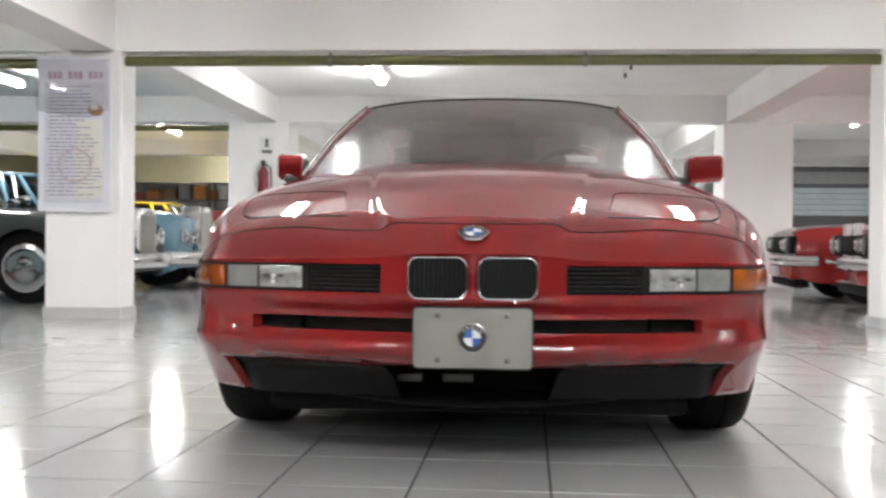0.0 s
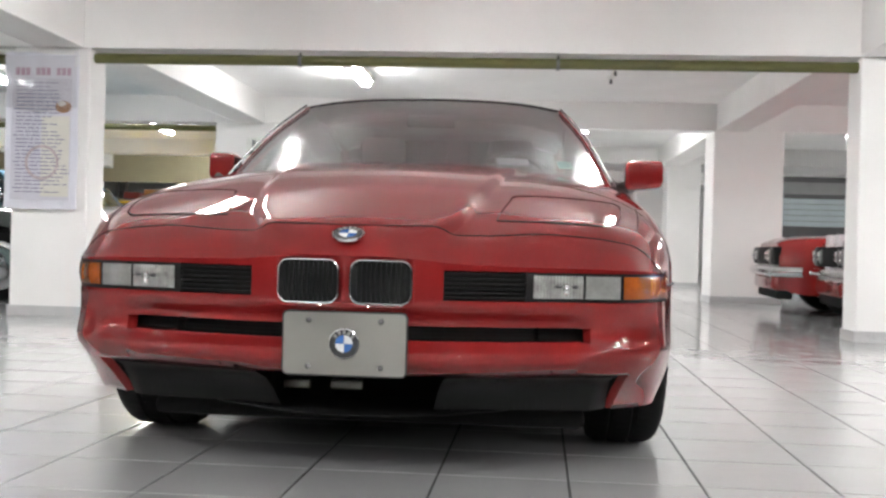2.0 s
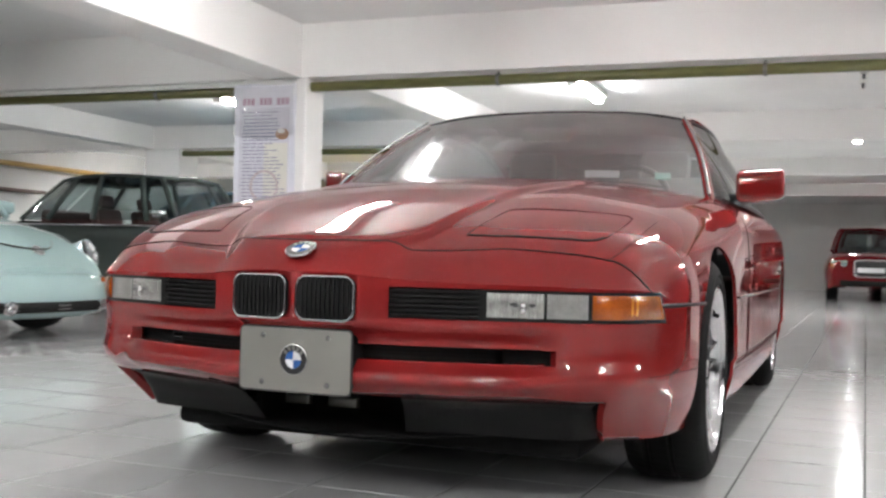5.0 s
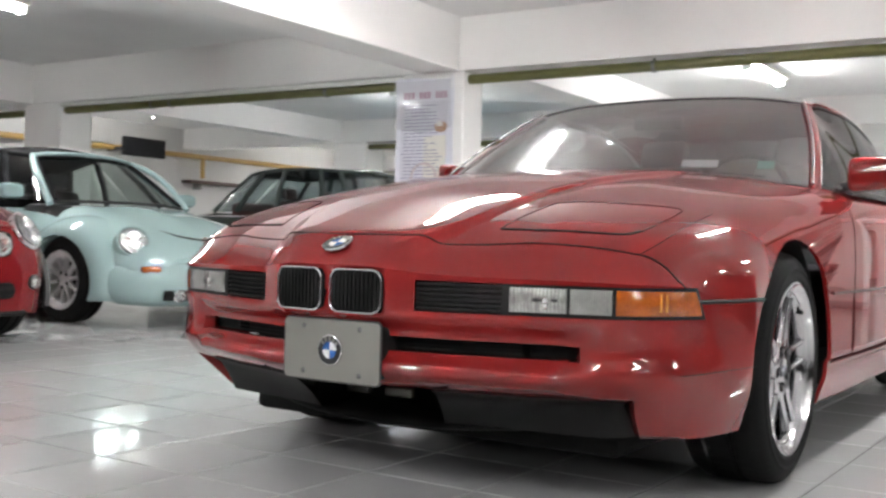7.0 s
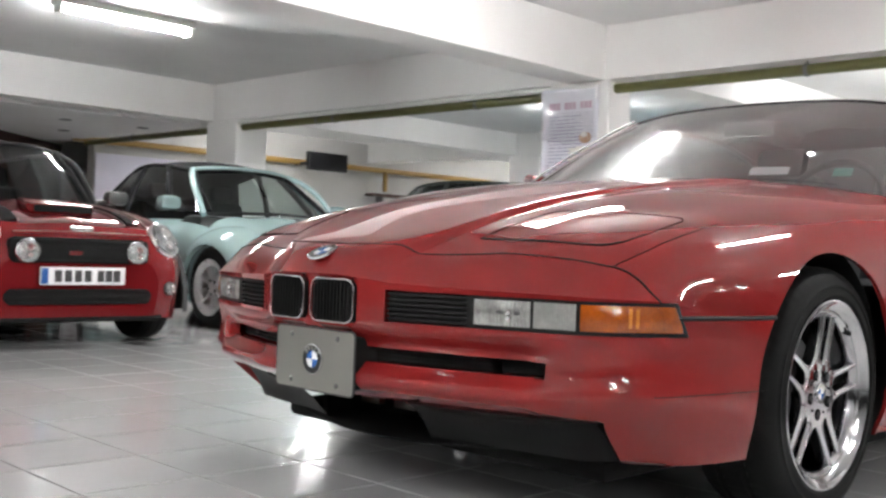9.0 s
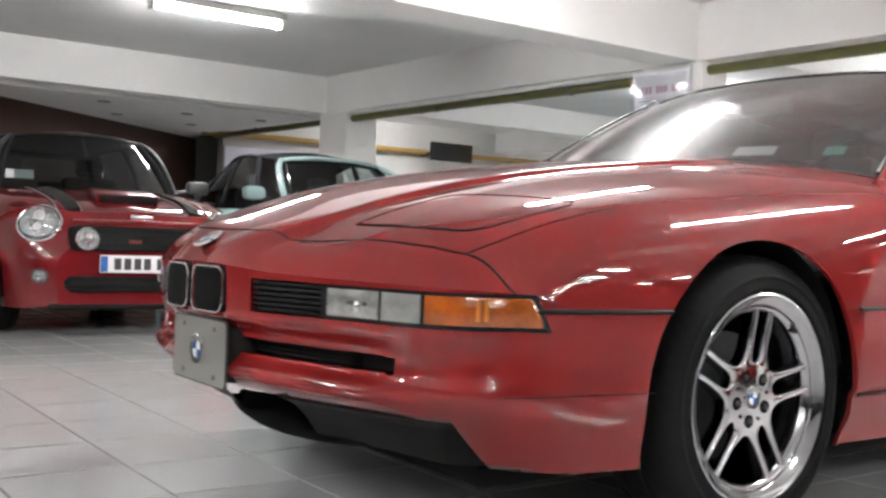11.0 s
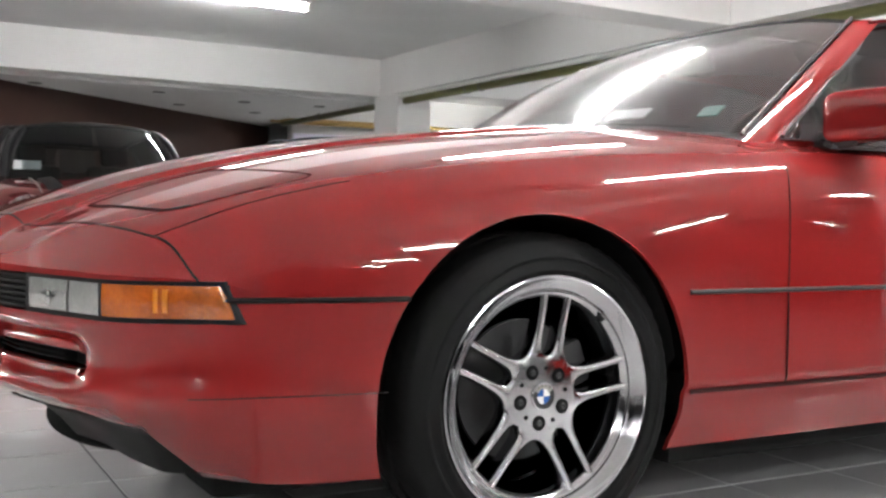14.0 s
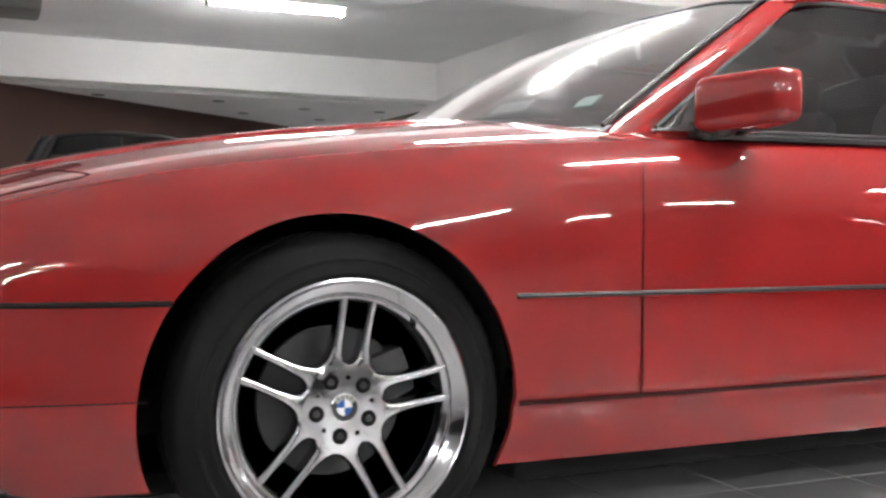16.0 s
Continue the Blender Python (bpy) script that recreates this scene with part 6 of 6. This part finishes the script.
part("print_emblem", lathe(bmesh.new(), [(-.040, .118), (-.041, .138), (-.0395, .140)], 32, "y", (-.01, 0, 1.23), close=True), FAINT, banner, "faint round sketch")
# loose clear film over the top half, sagging in a fold
bm = bmesh.new()
rows = []
for k in range(15):
    f = k / 14
    rows.append([bm.verts.new((-.33 + .60 * j / 14, -.052 - .030 * math.sin(math.pi * f) * math.cos((j - 7) / 7 * 1.4) - .010 * math.sin(3.1 * f + abs(j - 7) * .75), 1.62 + .46 * f + .05 * (1 - f) * abs(j - 7) / 7)) for j in range(15)])
for u, v in zip(rows, rows[1:]):
    for j in range(14):
        bm.faces.new((u[j], u[j + 1], v[j + 1], v[j]))
part("film", bm, glass("clear_banner_film", (.95, .95, .96), .04, .8, .12, .10), banner, "loose glossy clear film sagging in a fold", angle=80)
for x in (-.30, .235):
    part("tape", B(x, x + .03, -.030, -.018, 2.0, 2.12), WHITE, banner, smooth=False)

# ---- fire extinguisher and sign on the second pillar ----
ext = thing("fire_extinguisher", "red fire extinguisher hung on a white pillar", "extinguisher", pose(-3.27, 11.21, 1.18))
part("cylinder", lathe(bmesh.new(), [(0, .05), (.0, .075), (.02, .08), (.38, .08), (.44, .05), (.47, .025), (.5, .025)], 24, "z"), DEEP_RED, ext)
part("valve", B(-.03, .03, -.03, .03, .48, .55, bevel=.01), BLACK, ext)
part("hose", tube_along(bmesh.new(), [(.02, -.02, .5), (.11, -.04, .45), (.12, -.03, .25), (.1, -.02, .1)], .012, 8), BLACK, ext)
sign = thing("wall_sign", "small grey sign with an unreadable dark pictogram", "sign", pose(-3.24, 11.285, 1.93))
part("plate", B(-.1, .1, -.006, .004, -.13, .13), PIPE_WHITE, sign, smooth=False)
part("print_bar", B(-.025, .025, -.010, -.005, -.02, .1), DULL, sign, smooth=False)
part("print_bar", B(-.07, .07, -.010, -.005, -.1, -.05), DULL, sign, smooth=False)

# ---- television, picture, air conditioner and red cabinet towards the panelled wall ----
tv = thing("television", "black flat television on a long wall arm", "television", pose(-11.8, 9.6, 2.10))
part("case", B(-.04, .04, -.43, .43, -.155, .155, bevel=.012), MATT, tv)
part("screen", B(.036, .046, -.405, .405, -.13, .13), material("dark_screen", (.006, .006, .007), .4, spec=.2), tv, smooth=False)
part("wall_arm", B(-.89, -.03, -.03, .03, -.03, .03), TRIM, tv, "dark wall arm", smooth=False)
pic = thing("canvas_picture", "white and lilac canvas with dark figures of reeds", "picture", pose(-12.66, 6.75, 1.45))
part("canvas", B(-.02, .03, -.95, .95, -.5, .5, bevel=.006), material("pale_canvas", (.66, .64, .74), .7, vary=.1, scale=2.5), pic, smooth=False)
for k in range(7):
    y = -.2 + .07 * k
    part("painted_reed", tube_along(bmesh.new(), [(.034, y, -.4), (.034, y + .02, .0 + .03 * (k % 3)), (.034, y + .07 - .02 * k, .18 + .04 * (k % 2))], .012, 5), TRIM, pic)
ac = thing("air_conditioner", "grey-beige ceiling air conditioner with a dark grille", "air conditioner", pose(-6.25, .45, 2.47))
part("case", B(-.26, .26, -.36, .36, -.15, .15, bevel=.03), material("grey_beige_casing", (.17, .165, .155), .5), ac)
part("side_cover", B(-.22, .22, -.40, -.35, -.12, .12, bevel=.01), TRIM, ac)
for k in range(6):
    y = -.30 + .05 * k
    part("grille_slat", B(.255, .268, y, y + .03, -.1, .1), DULL, ac, smooth=False)
for y in (-.3, .3):
    part("hanger_rod", tube_along(bmesh.new(), [(0, y, .14), (0, y, .15)], .012, 6), DULL, ac)
cab = thing("red_cabinet", "tall red display cabinet with small pale labels", "cabinet", pose(-8.6, -.26, 0))
part("body", B(-.35, .0, -.5, .5, 0, 2.1, bevel=.01), material("red_lacquer", (.36, .03, .025), .4), cab, smooth=False)
for k in range(4):
    z = .25 + .45 * k
    part("recess", B(-.005, .006, -.42, .44, z, z + .38), MATT, cab, smooth=False)
    for j in range(5):
        part("packet", B(-.002, .02, -.38 + .17 * j, -.27 + .17 * j, z + .02, z + .26), (DULL, BROWN, TRIM, STEEL)[(j + k) % 4], cab, smooth=False)
part("price_light", B(.0, .012, .3, .36, 1.42, 1.46), glow("red_indicator", (1, .1, .05), 3), cab, smooth=False)

# small downlights in the lowered ceiling
def downlight(m):
    ob = thing("downlight", "small round unlit recessed downlight", "lamp", m, "recessed downlights")
    part("ring", lathe(bmesh.new(), [(0, .05), (-.006, .055), (-.006, .075), (0, .078)], 20, "z", close=True), DULL, ob)
    part("bowl", lathe(bmesh.new(), [(-.001, .0), (-.001, .052)], 20, "z"), TRIM, ob)
    return ob


one = downlight(pose(-9.9, 1.6, 2.12))
for x, y in ((-9.9, 3.0), (-10.3, 4.2), (-11.2, 3.6), (-11.6, 4.8), (-10.2, 5.2)):
    copy_thing(one, pose(x, y, 2.12))

# ---- far end: shelving with goods, shutter wall, cables ----
rack = thing("storage_rack", "metal rack with mixed boxes and bottles", "rack", pose(-7.2, 22.2, 0))
for x in (-2.2, 0, 2.2):
    for y in (-.25, .25):
        part("post", B(x - .025, x + .025, y - .025, y + .025, 0, 2.1), DULL, rack, smooth=False)
for z in (.5, 1.05, 1.6):
    part("shelf", B(-2.25, 2.25, -.3, .3, z - .02, z + .02), DULL, rack, smooth=False)
GOODS = [material("goods_" + n, c, .5, vary=.1) for n, c in (("white", (.6, .6, .58)), ("brown", (.25, .15, .08)), ("orange", (.5, .2, .04)), ("grey", (.3, .3, .32)), ("red", (.35, .05, .04)))]
for z in (.52, 1.07, 1.62):
    x = -2.1
    while x < 2.0:
        w = rr.uniform(.12, .4)
        h = rr.uniform(.14, .4)
        bx = thing("goods_box", "cardboard or plastic goods on a metal rack", "box", pose(-7.2 + x + w / 2, 22.2, z + 0.0))
        part("body", B(-w / 2, w / 2, -.2, .2, 0, h, bevel=.01), rr.choice(GOODS), bx, smooth=False)
        part("flap", B(-w / 2 + .01, w / 2 - .01, -.19, .19, h, h + .006), rr.choice(GOODS), bx, smooth=False)
        x += w + rr.uniform(.03, .12)
SHUTTER = material("pale_blue_grey_shutter", (0.26, 0.30, 0.31), 0.3, vary=0.25, scale=1.5)
shut = thing("shop_shutter", "pale shutter panel in a dark metal frame", "shutter", pose(6.6, 16.2, 0))
part("frame", B(-1.9, 1.9, 0, .12, .0, 2.05, bevel=.01), TRIM, shut, smooth=False)
for k in range(5):
    part("slat", B(-1.75, 1.75, -.02, .01, 1.17 + .1 * k, 1.26 + .1 * k, bevel=.008), SHUTTER, shut, smooth=False)
part("head_panel", B(-1.75, 1.75, -.02, .01, 1.74, 1.95), DULL, shut, smooth=False)
cowl = thing("windscreen_van", "grey-green van windscreen and bonnet behind the red coupes", "car", pose(6.6, 11.6, 0, 0, 0, -90))
skin(cowl, "body", [(.0, .3, .8, .7, 1.0, 1), (.1, .28, .88, .75, 1.06, 1), (.7, .26, .92, .8, 1.16, 1), (1.2, .26, .93, .9, 1.2, 1), (4.4, .26, .93, .9, 1.2, 1), (4.5, .3, .9, .85, 1.1, 1)], SLATE, [(.8, .36, .4), (3.6, .36, .4)], lambda p: not (1.25 < p[1] < 4.3 and abs(p[0]) < .8))
glasshouse(cowl, [(0, 1.15, 1.19), (.78, 1.25, 1.19), (.84, 1.6, 1.2), (.85, 2.8, 1.2), (.84, 4.2, 1.2), (0, 4.35, 1.2)], [(0, 1.7, 1.85), (.68, 1.75, 1.84), (.74, 1.9, 1.86), (.75, 2.8, 1.86), (.74, 4.1, 1.85), (0, 4.2, 1.85)], GLASS, SLATE, .04, SLATE, .04)
wheels(cowl, (.8, 3.6), .9, .36, .22, .2, 6, "dark steel wheel")
mirror(cowl, 1.0, 1.45, 1.3, BLACK, "black door mirror", .9)
fit = thing("ceiling_light", "unlit white batten without a tube", "lamp", pose(1.38, 8.9, HIGH))
part("housing", B(-.04, .04, -.3, .3, -.05, 0, bevel=.006), PIPE_WHITE, fit, smooth=False)
part("lamp_holder", B(-.014, .014, -.29, -.26, -.1, -.05), DULL, fit, smooth=False)
part("lamp_holder", B(-.014, .014, .26, .29, -.1, -.05), DULL, fit, smooth=False)

# ---- glazed floor tiles: the nearest are pieces of their own, the rest one mesh ----
TS, JOINT, TURN = .3645, .0075, radians(-1.0)
floor_ob = bpy.data.objects["floor"]


def tile_block(cx, cy, h=(TS - JOINT) / 2, r=.0003, z=0.0):
    """Corners and faces of one tile with eased edges; its top lies on the floor line."""
    v = [(cx - h, cy - h, z - .004), (cx + h, cy - h, z - .004), (cx + h, cy + h, z - .004), (cx - h, cy + h, z - .004)]
    v += [(cx - h, cy - h, z - r * .6), (cx + h, cy - h, z - r * .6), (cx + h, cy + h, z - r * .6), (cx - h, cy + h, z - r * .6)]
    i = h - r
    v += [(cx - i, cy - i, z), (cx + i, cy - i, z), (cx + i, cy + i, z), (cx - i, cy + i, z)]
    f = [(8, 9, 10, 11)]
    for k in range(4):
        n = (k + 1) % 4
        f += [(k, n, 4 + n, 4 + k), (4 + k, 4 + n, 8 + n, 8 + k)]
    return v, f


v, f = tile_block(0, 0)
tile_me = bpy.data.meshes.new("tile")
tile_me.from_pydata(v, [], f)
tile_me.materials.append(TILE)
c, s = math.cos(TURN), math.sin(TURN)
verts, faces = [], []
rng = random.Random(4)
for i in range(-46, 62):
    for j in range(-34, 86):
        lx, ly = .205 + TS * (i + .5), .011 + TS * (j + .5)
        x, y = lx * c - ly * s, lx * s + ly * c
        if not (X0 + .1 < x < X1 - .1 and Y0 + .1 < y < Y1 - .1):
            continue
        if -9 <= i < 8 and -3 <= j < 14:
            ob = new("tile", tile_me)
            ob.parent = floor_ob
            ob.matrix_local = Matrix.Translation((x, y, rng.uniform(-.0003, .0003))) @ Matrix.Rotation(TURN + rng.uniform(-.001, .001), 4, "Z") @ Matrix.Rotation(rng.uniform(-.0006, .0006), 4, "X")
            continue
        tv, tf = tile_block(lx, ly)
        n0 = len(verts)
        verts += [(a * c - b * s, a * s + b * c, z) for a, b, z in tv]
        faces += [tuple(n0 + k for k in q) for q in tf]
me = bpy.data.meshes.new("tiles")
me.from_pydata(verts, [], faces)
me.materials.append(TILE)
ob = new("tiles", me)
ob.parent = floor_ob
tagged(ob, "glossy white floor tiles further off", kind="stuff")
